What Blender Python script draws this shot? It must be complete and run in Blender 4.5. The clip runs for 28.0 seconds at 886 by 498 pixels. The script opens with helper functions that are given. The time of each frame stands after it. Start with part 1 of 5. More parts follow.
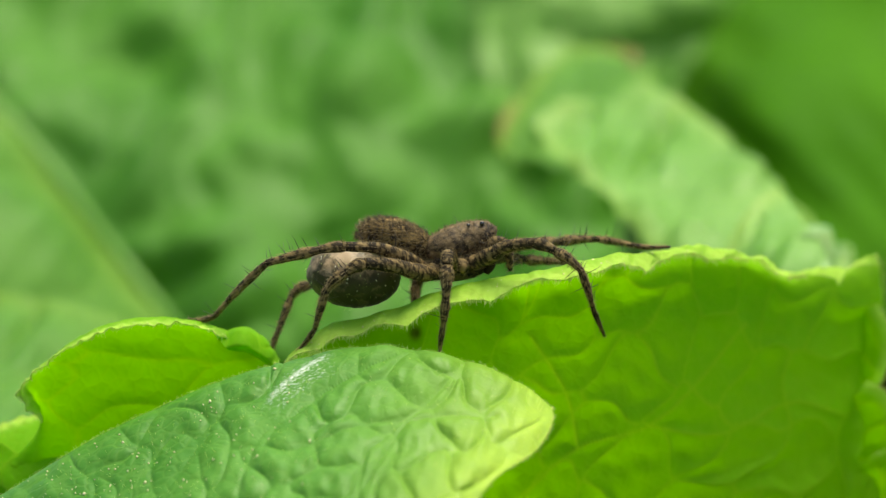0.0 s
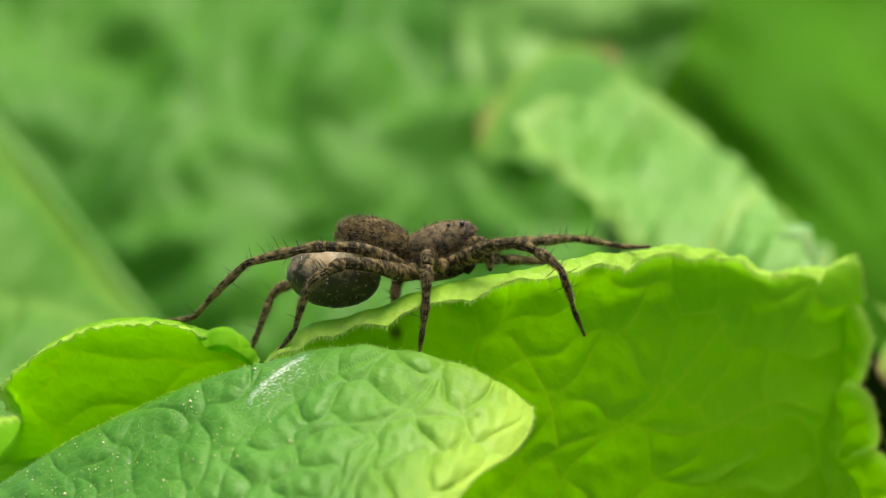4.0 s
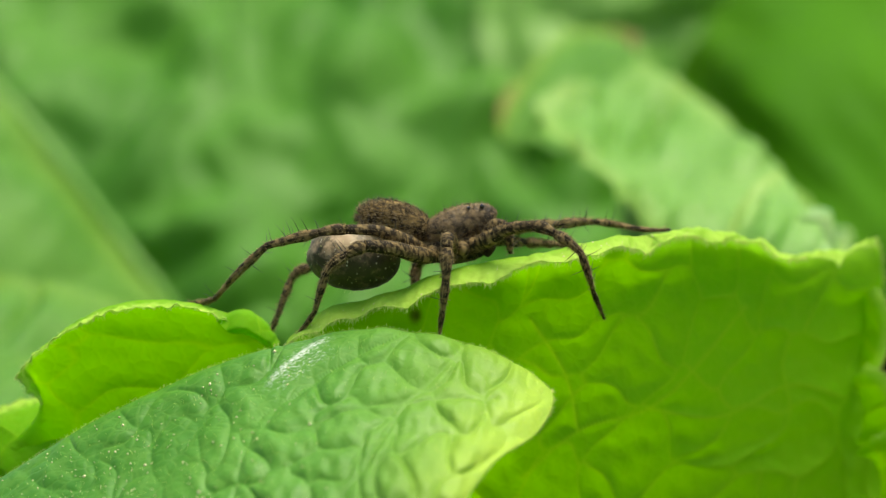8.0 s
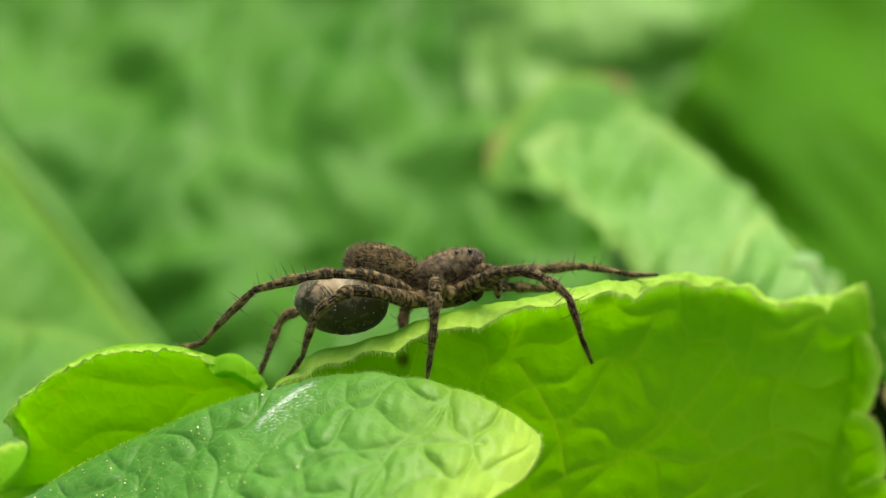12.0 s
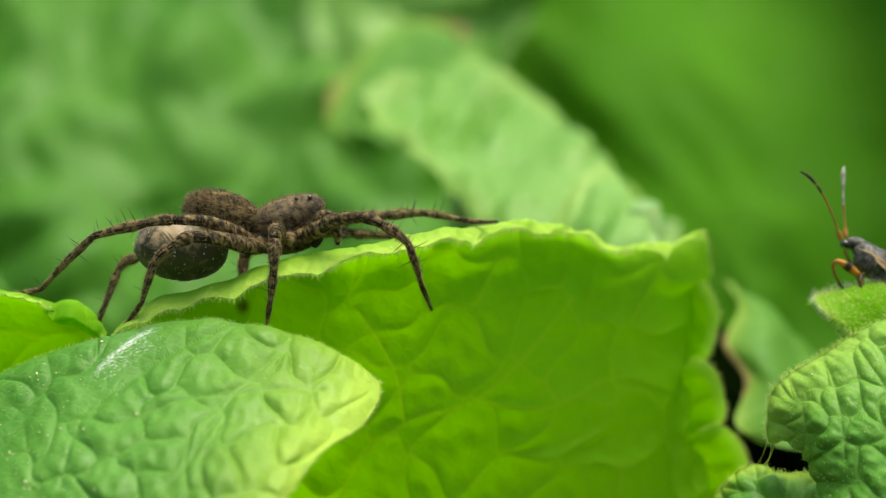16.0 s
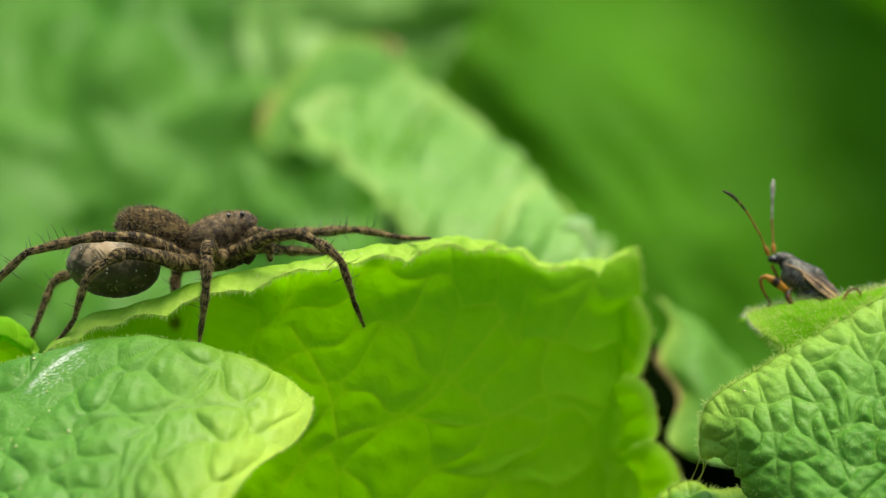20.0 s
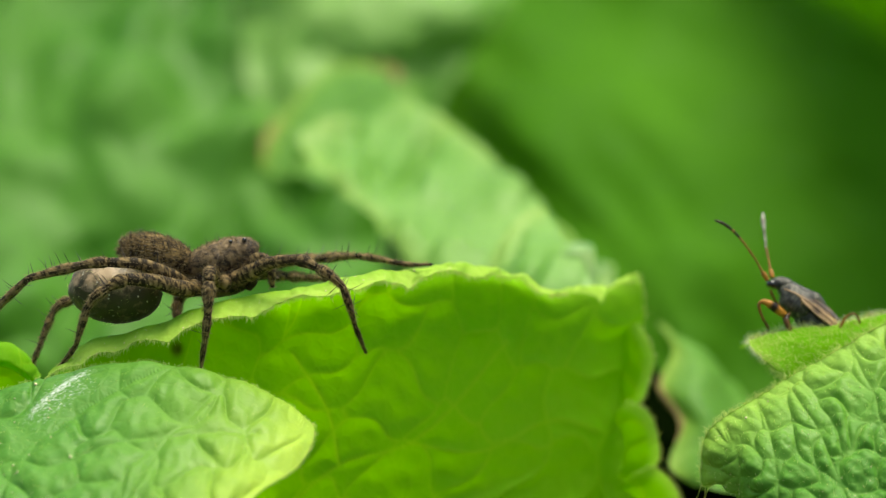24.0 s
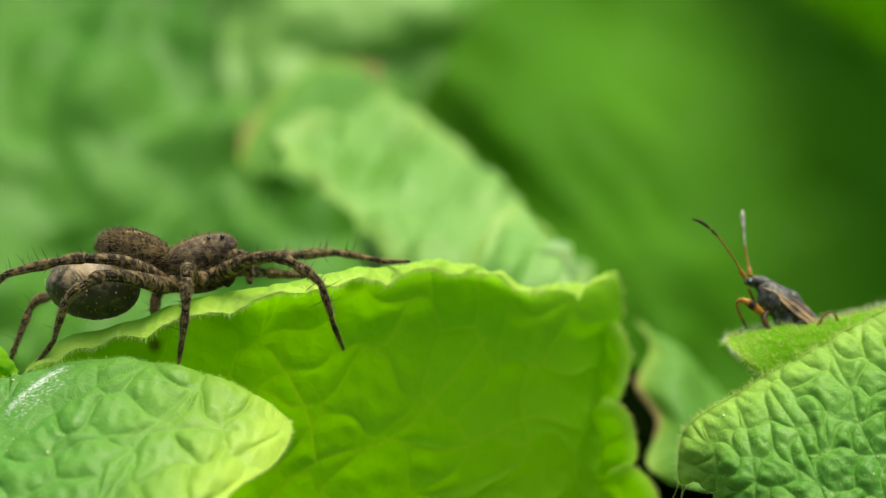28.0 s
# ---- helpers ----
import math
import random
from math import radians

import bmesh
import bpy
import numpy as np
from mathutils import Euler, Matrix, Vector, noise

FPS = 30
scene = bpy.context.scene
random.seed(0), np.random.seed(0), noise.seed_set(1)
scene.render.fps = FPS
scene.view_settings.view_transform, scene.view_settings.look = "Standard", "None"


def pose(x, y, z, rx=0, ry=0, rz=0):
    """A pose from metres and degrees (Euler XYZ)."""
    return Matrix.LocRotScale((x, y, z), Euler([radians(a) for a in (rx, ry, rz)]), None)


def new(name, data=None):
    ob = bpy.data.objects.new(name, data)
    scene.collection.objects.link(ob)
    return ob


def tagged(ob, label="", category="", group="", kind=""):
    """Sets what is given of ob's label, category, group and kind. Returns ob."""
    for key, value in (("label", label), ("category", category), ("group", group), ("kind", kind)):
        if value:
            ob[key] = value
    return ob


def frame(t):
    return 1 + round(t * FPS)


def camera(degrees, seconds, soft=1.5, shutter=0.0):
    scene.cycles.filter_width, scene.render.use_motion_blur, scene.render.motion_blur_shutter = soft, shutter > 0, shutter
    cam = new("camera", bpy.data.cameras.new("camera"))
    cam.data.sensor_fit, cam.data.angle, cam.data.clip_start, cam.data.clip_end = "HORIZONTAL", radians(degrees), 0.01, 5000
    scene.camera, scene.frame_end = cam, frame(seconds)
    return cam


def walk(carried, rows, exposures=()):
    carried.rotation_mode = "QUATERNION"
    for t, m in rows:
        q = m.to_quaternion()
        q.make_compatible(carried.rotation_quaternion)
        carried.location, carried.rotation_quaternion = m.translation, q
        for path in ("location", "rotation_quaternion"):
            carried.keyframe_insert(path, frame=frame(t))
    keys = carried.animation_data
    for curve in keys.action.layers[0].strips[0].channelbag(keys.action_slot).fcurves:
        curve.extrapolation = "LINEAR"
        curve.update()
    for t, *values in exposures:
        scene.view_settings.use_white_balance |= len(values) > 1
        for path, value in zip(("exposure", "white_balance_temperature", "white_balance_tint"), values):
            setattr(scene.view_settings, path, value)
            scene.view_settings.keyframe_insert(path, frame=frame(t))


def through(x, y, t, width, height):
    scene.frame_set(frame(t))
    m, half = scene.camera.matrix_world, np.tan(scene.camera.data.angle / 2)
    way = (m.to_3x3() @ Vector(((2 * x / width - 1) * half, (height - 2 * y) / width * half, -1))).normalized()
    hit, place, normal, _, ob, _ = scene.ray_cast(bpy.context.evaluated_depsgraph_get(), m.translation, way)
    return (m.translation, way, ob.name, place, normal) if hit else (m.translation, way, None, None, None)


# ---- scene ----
cam = camera(8.0, 28.0, 1.2)
cam.data.dof.use_dof = True
cam.data.dof.focus_distance = 0.3265
cam.data.dof.aperture_fstop = 35.0
MM = 0.001
EYE = (0.0, -0.3289, 0.100)
# seconds, yaw, pitch, roll of the lens turning on its spot
ROWS = [
    (0, 0.0002, 0.0002, -0.004),
    (0.5, -0.0245, -0.0011, 0.097),
    (1, -0.0244, -0.0166, 0.097),
    (1.5, -0.0165, -0.0323, 0.098),
    (2, -0.0243, -0.0245, 0.089),
    (2.5, -0.0792, -0.0008, 0.115),
    (4.5, -0.1908, -0.0011, 0.048),
    (5, -0.0798, -0.0638, 0.152),
    (5.5, 0.0303, -0.1342, 0.107),
    (6, 0.0940, -0.1959, 0.007),
    (6.5, 0.0851, -0.2205, 0.094),
    (7, 0.0305, -0.2204, 0.099),
    (7.5, -0.0154, -0.1975, -0.036),
    (8, -0.0003, -0.1565, -0.008),
    (8.5, 0.0837, -0.1100, -0.014),
    (9, 0.2261, -0.0793, 0.105),
    (9.5, 0.3555, -0.0758, -0.100),
    (10, 0.4236, -0.0722, -0.022),
    (10.5, 0.4072, -0.0175, -0.031),
    (11, 0.3219, 0.0714, -0.089),
    (11.5, 0.1486, 0.1758, -0.092),
    (12, -0.1079, 0.2457, -0.137),
    (12.5, -0.3063, 0.2424, -0.185),
    (14.5, -0.5190, -0.2159, -0.124),
    (15, -0.7698, -0.2732, -0.208),
    (15.5, -1.1501, -0.2655, -0.255),
    (16, -1.5570, -0.2330, -0.247),
    (16.5, -1.8186, -0.2045, -0.267),
    (17, -1.9448, -0.1828, -0.164),
    (17.5, -1.9589, -0.1783, -0.180),
    (18, -1.9381, -0.1742, -0.169),
    (18.5, -1.9622, -0.1538, -0.137),
    (19, -2.0358, -0.1337, -0.224),
    (19.5, -2.1172, -0.1128, -0.206),
    (20, -2.1683, -0.0796, -0.217),
    (20.5, -2.1720, -0.0341, -0.178),
    (21, -2.1426, 0.0085, -0.261),
    (21.5, -2.0988, 0.0338, -0.278),
    (23.5, -2.0886, 0.1087, -0.296),
    (24, -2.1507, 0.1579, -0.301),
    (24.5, -2.1967, 0.1894, -0.286),
    (25, -2.2125, 0.2050, -0.288),
    (25.5, -2.1989, 0.1900, -0.291),
    (26, -2.1604, 0.1426, -0.290),
    (26.5, -2.1407, 0.0900, -0.327),
    (27, -2.1675, 0.0644, -0.350),
    (27.5, -2.2466, 0.0853, -0.391),
    (28, -2.3505, 0.1329, -0.472),
]
walk(cam, [(t, pose(*EYE, 90 + p, r, y)) for t, y, p, r in ROWS], exposures=[(0.0, 0.82, 7200, 2), (28.0, 0.82, 7200, 2)])

# ---- light: a bright hazy sky with the sun high behind the leaves ----
world = bpy.data.worlds.new("sky")
scene.world = world
world.use_nodes = True
SUN_UP, SUN_TURN = 79.0, 95.0
wn = world.node_tree.nodes
sky = wn.new("ShaderNodeTexSky")
sky.sky_type = "NISHITA"
sky.sun_disc = False
sky.sun_elevation, sky.sun_rotation = radians(SUN_UP), radians(SUN_TURN)
sky.dust_density, sky.air_density = 3.0, 1.0
wn["Background"].inputs["Strength"].default_value = 0.13
world.node_tree.links.new(sky.outputs["Color"], wn["Background"].inputs["Color"])
sun = new("sun", bpy.data.lights.new("sun", "SUN"))
sun.data.energy, sun.data.angle, sun.data.color = 2.4, radians(40), (1.0, 0.96, 0.88)
sun.matrix_world = pose(0, 0, 1, 0, 0, 0) @ Vector((
    math.sin(radians(SUN_TURN)) * math.cos(radians(SUN_UP)),
    math.cos(radians(SUN_TURN)) * math.cos(radians(SUN_UP)),
    math.sin(radians(SUN_UP)))).to_track_quat("Z", "Y").to_matrix().to_4x4()


# ---- materials ----
class Nodes:
    def __init__(self, name):
        self.m = bpy.data.materials.new(name)
        self.m.use_nodes = True
        self.t = self.m.node_tree
        self.bsdf = self.t.nodes["Principled BSDF"]
        self.out = self.t.nodes["Material Output"]
        self.obj = self.t.nodes.new("ShaderNodeTexCoord").outputs["Object"]

    def link(self, a, b):
        if isinstance(a, (int, float)):
            b.default_value = a
        elif isinstance(a, tuple):
            b.default_value = (*a, 1.0) if len(a) == 3 else a
        else:
            self.t.links.new(a, b)

    def attr(self, name):
        n = self.t.nodes.new("ShaderNodeAttribute")
        n.attribute_name = name
        return n.outputs["Fac"]

    def noise(self, scale, detail=3.0, rough=0.55, squash=None):
        n = self.t.nodes.new("ShaderNodeTexNoise")
        n.inputs["Scale"].default_value = scale
        n.inputs["Detail"].default_value = detail
        n.inputs["Roughness"].default_value = rough
        src = self.obj
        if squash:
            mp = self.t.nodes.new("ShaderNodeMapping")
            mp.inputs["Scale"].default_value = squash
            self.link(src, mp.inputs["Vector"])
            src = mp.outputs["Vector"]
        self.link(src, n.inputs["Vector"])
        return n.outputs["Fac"]

    def ramp(self, v, lo, hi, a=0.0, b=1.0):
        n = self.t.nodes.new("ShaderNodeMapRange")
        n.interpolation_type = "SMOOTHSTEP"
        self.link(v, n.inputs["Value"])
        n.inputs["From Min"].default_value, n.inputs["From Max"].default_value = lo, hi
        n.inputs["To Min"].default_value, n.inputs["To Max"].default_value = a, b
        return n.outputs["Result"]

    def math(self, op, a, b):
        n = self.t.nodes.new("ShaderNodeMath")
        n.operation = op
        self.link(a, n.inputs[0])
        self.link(b, n.inputs[1])
        return n.outputs[0]

    def mix(self, fac, a, b):
        n = self.t.nodes.new("ShaderNodeMix")
        n.data_type = "RGBA"
        self.link(fac, n.inputs["Factor"])
        self.link(a, n.inputs["A"])
        self.link(b, n.inputs["B"])
        return n.outputs["Result"]

    def bump(self, height, strength, dist):
        n = self.t.nodes.new("ShaderNodeBump")
        n.inputs["Strength"].default_value, n.inputs["Distance"].default_value = strength, dist
        self.link(height, n.inputs["Height"])
        return n.outputs["Normal"]


def leaf_material(name, dark, light, vein, margin, glow, glow_vein, through=0.45, rough=0.55, patch=60.0, sheen=0.18, grit=0.52):
    """A thin living leaf: mottled upper skin over a body that lets light through."""
    n = Nodes(name)
    big = n.ramp(n.noise(patch, 2.0), 0.35, 0.65)
    fine = n.ramp(n.noise(1400, 4.0), 0.3, 0.7)
    veins, rim, scar, spot = n.attr("vein"), n.attr("rim"), n.attr("scar"), n.attr("spot")
    base = n.mix(n.math("MULTIPLY", fine, 0.35), n.mix(big, dark, light), light)
    base = n.mix(n.math("MULTIPLY", veins, 0.5), base, vein)
    base = n.mix(n.math("MULTIPLY", rim, n.ramp(n.noise(250, 3.0), 0.2, 0.7, 0.6, 1.0)), base, margin)
    streak = n.ramp(n.math("ADD", n.noise(8500, 3.0, 0.75, (0.5, 1.0, 1.2)), n.math("MULTIPLY", scar, 0.40)), 0.70, 1.0)
    base = n.mix(streak, base, (0.78, 0.82, 0.74))
    base = n.mix(n.math("MULTIPLY", spot, 0.85), base, (0.05, 0.03, 0.01))
    body = n.mix(n.math("MULTIPLY", fine, 0.25), n.mix(big, glow, tuple(0.8 * c for c in glow)), glow)
    body = n.mix(n.math("MULTIPLY", veins, 0.75), body, glow_vein)
    body = n.mix(n.math("MULTIPLY", rim, 0.6), body, margin)
    body = n.mix(n.math("MULTIPLY", spot, 0.9), body, (0.04, 0.03, 0.0))
    mesh = n.t.nodes.new("ShaderNodeTexVoronoi")
    mesh.feature = "DISTANCE_TO_EDGE"
    mesh.inputs["Scale"].default_value = 1350.0
    warp = n.t.nodes.new("ShaderNodeVectorMath")
    warp.operation = "MULTIPLY_ADD"
    wn_ = n.t.nodes.new("ShaderNodeTexNoise")
    wn_.inputs["Scale"].default_value = 900.0
    n.link(n.obj, wn_.inputs["Vector"])
    n.link(wn_.outputs["Color"], warp.inputs[0])
    warp.inputs[1].default_value = (0.0006, 0.0006, 0.0006)
    n.link(n.obj, warp.inputs[2])
    n.link(warp.outputs[0], mesh.inputs["Vector"])
    veinlet = n.ramp(mesh.outputs["Distance"], 0.0, 0.22)
    relief = n.math("ADD", n.math("MULTIPLY", veinlet, 0.5), n.math("ADD", n.noise(2600, 4.0), n.math("MULTIPLY", n.noise(950, 2.0), 1.6)))
    grain = n.bump(relief, grit, 0.00009)
    base = n.mix(n.ramp(veinlet, 0.0, 0.6, 0.18, 0.0), base, vein)
    n.link(base, n.bsdf.inputs["Base Color"])
    n.link(n.ramp(n.noise(300, 3.0), 0.3, 0.7, rough - 0.08, rough + 0.12), n.bsdf.inputs["Roughness"])
    n.bsdf.inputs["Specular IOR Level"].default_value = sheen
    n.link(grain, n.bsdf.inputs["Normal"])
    tr = n.t.nodes.new("ShaderNodeBsdfTranslucent")
    n.link(body, tr.inputs["Color"])
    n.link(grain, tr.inputs["Normal"])
    mx = n.t.nodes.new("ShaderNodeMixShader")
    mx.inputs[0].default_value = through
    n.link(n.bsdf.outputs[0], mx.inputs[1])
    n.link(tr.outputs[0], mx.inputs[2])
    n.link(mx.outputs[0], n.out.inputs["Surface"])
    return n.m


def skin_material(name, dark, light, grain=3000.0, rough=0.6, tone="tone", bump=0.5, spec=0.3, mottle=1.0, squash=None):
    """Chitin, felt or silk: two colours by the tone of the mesh, broken by grain."""
    n = Nodes(name)
    fac = n.attr(tone)
    speck = n.ramp(n.noise(grain, 4.0, 0.65, squash), 0.3, 0.7, -0.35 * mottle, 0.35 * mottle)
    fac = n.ramp(n.math("ADD", fac, speck), 0.05, 0.95)
    wide = n.ramp(n.noise(grain * 0.18, 3.0), 0.3, 0.7, 0.0, 0.4)
    col = n.mix(fac, dark, light)
    col = n.mix(n.math("MULTIPLY", wide, mottle), col, tuple(0.55 * a + 0.2 * b for a, b in zip(dark, light)))
    n.link(col, n.bsdf.inputs["Base Color"])
    n.bsdf.inputs["Roughness"].default_value = rough
    n.bsdf.inputs["Specular IOR Level"].default_value = spec
    n.link(n.bump(n.noise(grain * 1.3, 4.0, 0.6, squash), bump, 0.00006), n.bsdf.inputs["Normal"])
    return n.m


def hair_material(name, colour, through=0.3, rough=0.5):
    n = Nodes(name)
    n.link(n.mix(n.ramp(n.noise(1500), 0.3, 0.7), colour, tuple(0.75 * c for c in colour)), n.bsdf.inputs["Base Color"])
    n.bsdf.inputs["Roughness"].default_value = rough
    if through:
        tr = n.t.nodes.new("ShaderNodeBsdfTranslucent")
        n.link(colour, tr.inputs["Color"])
        mx = n.t.nodes.new("ShaderNodeMixShader")
        mx.inputs[0].default_value = through
        n.link(n.bsdf.outputs[0], mx.inputs[1])
        n.link(tr.outputs[0], mx.inputs[2])
        n.link(mx.outputs[0], n.out.inputs["Surface"])
    return n.m


def soil_material():
    n = Nodes("soil")
    clod = n.noise(90, 6.0, 0.65)
    n.link(n.mix(n.ramp(clod, 0.35, 0.7), (0.012, 0.009, 0.006), (0.06, 0.042, 0.026)), n.bsdf.inputs["Base Color"])
    n.bsdf.inputs["Roughness"].default_value = 0.95
    n.link(n.bump(clod, 0.8, 0.006), n.bsdf.inputs["Normal"])
    return n.m


UPPER = leaf_material("leaf_upper", (0.040, 0.178, 0.012), (0.086, 0.265, 0.026), (0.20, 0.38, 0.06), (0.42, 0.60, 0.06),
                      (0.14, 0.40, 0.015), (0.16, 0.42, 0.02), 0.16, 0.5, sheen=0.24, grit=0.3)
UNDER = leaf_material("leaf_under", (0.14, 0.40, 0.006), (0.20, 0.48, 0.014), (0.30, 0.50, 0.03), (0.60, 0.84, 0.14),
                      (0.29, 0.76, 0.005), (0.46, 0.82, 0.010), 0.46, 0.6, sheen=0.06, grit=0.24)
UPPER_DEEP = leaf_material("leaf_upper_deep", (0.043, 0.185, 0.014), (0.092, 0.280, 0.026), (0.22, 0.40, 0.07), (0.34, 0.54, 0.07),
                           (0.12, 0.36, 0.015), (0.16, 0.42, 0.02), 0.14, 0.52, sheen=0.2, grit=0.35)
FAR = leaf_material("leaf_far", (0.039, 0.162, 0.007), (0.080, 0.240, 0.018), (0.08, 0.28, 0.02), (0.40, 0.55, 0.08),
                    (0.13, 0.42, 0.012), (0.10, 0.36, 0.01), 0.22, 0.5, sheen=0.25)
FAR_PALE = leaf_material("leaf_far_pale", (0.062, 0.215, 0.018), (0.115, 0.29, 0.038), (0.30, 0.52, 0.10), (0.44, 0.58, 0.07),
                         (0.20, 0.50, 0.03), (0.18, 0.48, 0.02), 0.28, 0.5)
FAR_LIGHT = leaf_material("leaf_far_light", (0.112, 0.315, 0.028), (0.185, 0.395, 0.060), (0.30, 0.50, 0.13), (0.38, 0.53, 0.09),
                          (0.24, 0.54, 0.03), (0.22, 0.52, 0.03), 0.24, 0.45, sheen=0.35)
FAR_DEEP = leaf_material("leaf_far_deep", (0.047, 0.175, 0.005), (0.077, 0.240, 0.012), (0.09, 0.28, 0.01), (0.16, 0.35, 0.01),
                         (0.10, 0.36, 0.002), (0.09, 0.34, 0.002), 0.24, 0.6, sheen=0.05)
# near-black colour that stands in for the shade inside the clump
GAP_SHADE = skin_material("gap_shade", (0.001, 0.003, 0.0005), (0.003, 0.007, 0.001), 500.0, 0.95, spec=0.0)
FUZZ = hair_material("leaf_hair", (0.86, 0.95, 0.36), 0.5)
WHITE_FUZZ = hair_material("leaf_down", (0.90, 0.94, 0.72), 0.5)
STALK = skin_material("leaf_stalk", (0.10, 0.26, 0.05), (0.30, 0.46, 0.14), 700.0, 0.5)
SOIL = soil_material()
DRY = skin_material("dry_leaf_edge", (0.15, 0.11, 0.03), (0.33, 0.27, 0.09), 900.0, 0.8)


# ---- mesh tools, all in millimetres ----
def spline(pts, n):
    """n points along a smooth curve through pts, evenly spread by length."""
    p = np.array(pts, float)
    seg = np.maximum(np.linalg.norm(np.diff(p, axis=0), axis=1), 1e-6) ** 0.5
    t = np.concatenate([[0], np.cumsum(seg)])
    m = np.zeros_like(p)
    if len(p) > 2:
        m[1:-1] = (p[2:] - p[:-2]) / (t[2:] - t[:-2])[:, None]
    m[0], m[-1] = (p[1] - p[0]) / seg[0], (p[-1] - p[-2]) / seg[-1]

    def at(s):
        i = np.clip(np.searchsorted(t, s, side="right") - 1, 0, len(seg) - 1)
        h = seg[i][:, None]
        u = ((s - t[i]) / seg[i])[:, None]
        return ((2 * u**3 - 3 * u**2 + 1) * p[i] + (u**3 - 2 * u**2 + u) * h * m[i]
                + (-2 * u**3 + 3 * u**2) * p[i + 1] + (u**3 - u**2) * h * m[i + 1])
    fine = at(np.linspace(0, t[-1], max(4 * n, 80)))
    length = np.concatenate([[0], np.cumsum(np.linalg.norm(np.diff(fine, axis=0), axis=1))])
    want = np.linspace(0, length[-1], n)
    return np.stack([np.interp(want, length, fine[:, k]) for k in range(3)], 1)


def loft(curves, nu, nv):
    """A sheet of nv by nu points through the curves, the first one at v = 0."""
    c = np.stack([spline(q, nu) for q in curves])
    m = len(c)
    gap = np.maximum(np.linalg.norm(np.diff(c, axis=0), axis=2).mean(1), 1e-4)
    t = np.concatenate([[0], np.cumsum(gap)])
    tan = np.zeros_like(c)
    if m > 2:
        tan[1:-1] = (c[2:] - c[:-2]) / (t[2:] - t[:-2])[:, None, None]
    tan[0], tan[-1] = (c[1] - c[0]) / gap[0], (c[-1] - c[-2]) / gap[-1]
    s = np.linspace(0, t[-1], nv)
    i = np.clip(np.searchsorted(t, s, side="right") - 1, 0, m - 2)
    h = gap[i][:, None, None]
    u = ((s - t[i]) / gap[i])[:, None, None]
    return ((2 * u**3 - 3 * u**2 + 1) * c[i] + (u**3 - 2 * u**2 + u) * h * tan[i]
            + (-2 * u**3 + 3 * u**2) * c[i + 1] + (u**3 - u**2) * h * tan[i + 1])


def grid_normals(g):
    du = np.gradient(g, axis=1)
    dv = np.gradient(g, axis=0)
    n = np.cross(du, dv)
    return n / np.maximum(np.linalg.norm(n, axis=2, keepdims=True), 1e-9)


def scatter(ix, iy, seed):
    a = np.sin(ix * 127.1 + iy * 311.7 + seed * 17.3) * 43758.5453
    b = np.sin(ix * 269.5 + iy * 183.3 + seed * 29.1) * 28001.8384
    return a - np.floor(a), b - np.floor(b)


def net(x, y, size, seed, turn=0.0, stretch=1.0, soft=0.0):
    """Distance, in units of size, from each point to the nearest line of an irregular net; with soft also the height of round pads in it."""
    c, s = math.cos(radians(turn)), math.sin(radians(turn))
    x, y = (c * x + s * y) / (size * stretch), (-s * x + c * y) / size
    x = x + 0.22 * np.sin(1.9 * y + seed) + 0.08 * np.sin(5.3 * y)
    y = y + 0.22 * np.sin(1.7 * x + 2 * seed) + 0.08 * np.sin(4.7 * x)
    ix, iy = np.floor(x), np.floor(y)
    best, bx, by = np.full(x.shape, 9.0), np.zeros(x.shape), np.zeros(x.shape)
    for i in (-1, 0, 1):
        for j in (-1, 0, 1):
            jx, jy = scatter(ix + i, iy + j, seed)
            px, py = ix + i + 0.2 + 0.6 * jx, iy + j + 0.2 + 0.6 * jy
            d = (px - x) ** 2 + (py - y) ** 2
            near = d < best
            best, bx, by = np.where(near, d, best), np.where(near, px, bx), np.where(near, py, by)
    edge, pad = np.full(x.shape, 9.0), np.ones(x.shape)
    for i in (-2, -1, 0, 1, 2):
        for j in (-2, -1, 0, 1, 2):
            jx, jy = scatter(ix + i, iy + j, seed)
            px, py = ix + i + 0.2 + 0.6 * jx, iy + j + 0.2 + 0.6 * jy
            wx, wy = px - bx, py - by
            w = np.hypot(wx, wy)
            d = ((0.5 * (px + bx) - x) * wx + (0.5 * (py + by) - y) * wy) / np.maximum(w, 1e-6)
            edge = np.where(w > 1e-4, np.minimum(edge, d), edge)
            if soft:
                pad = np.where(w > 1e-4, pad * (1 - np.exp(-np.maximum(d, 0) / soft)), pad)
    return (np.maximum(edge, 0), pad) if soft else np.maximum(edge, 0)


def wobble(x, y, size, seed):
    """A smooth wandering value between about -1 and 1."""
    a = 0.0
    for k in range(5):
        th = seed * 1.7 + k * 2.4
        f = (1.0 + 0.47 * k) / size
        a = a + np.sin(f * (x * math.cos(th) + y * math.sin(th)) * 2.2 + seed * 3.1 + k * 1.3)
    return a / 3.2


def reach(x, z, lines):
    """Distance from each point to the nearest of some smooth lines in the x, z plane."""
    best = np.full(x.shape, 99.0)
    for line in lines:
        for px, _, pz in spline([(a, 0.0, b) for a, b in line], 70):
            best = np.minimum(best, (x - px) ** 2 + (z - pz) ** 2)
    return np.sqrt(best)


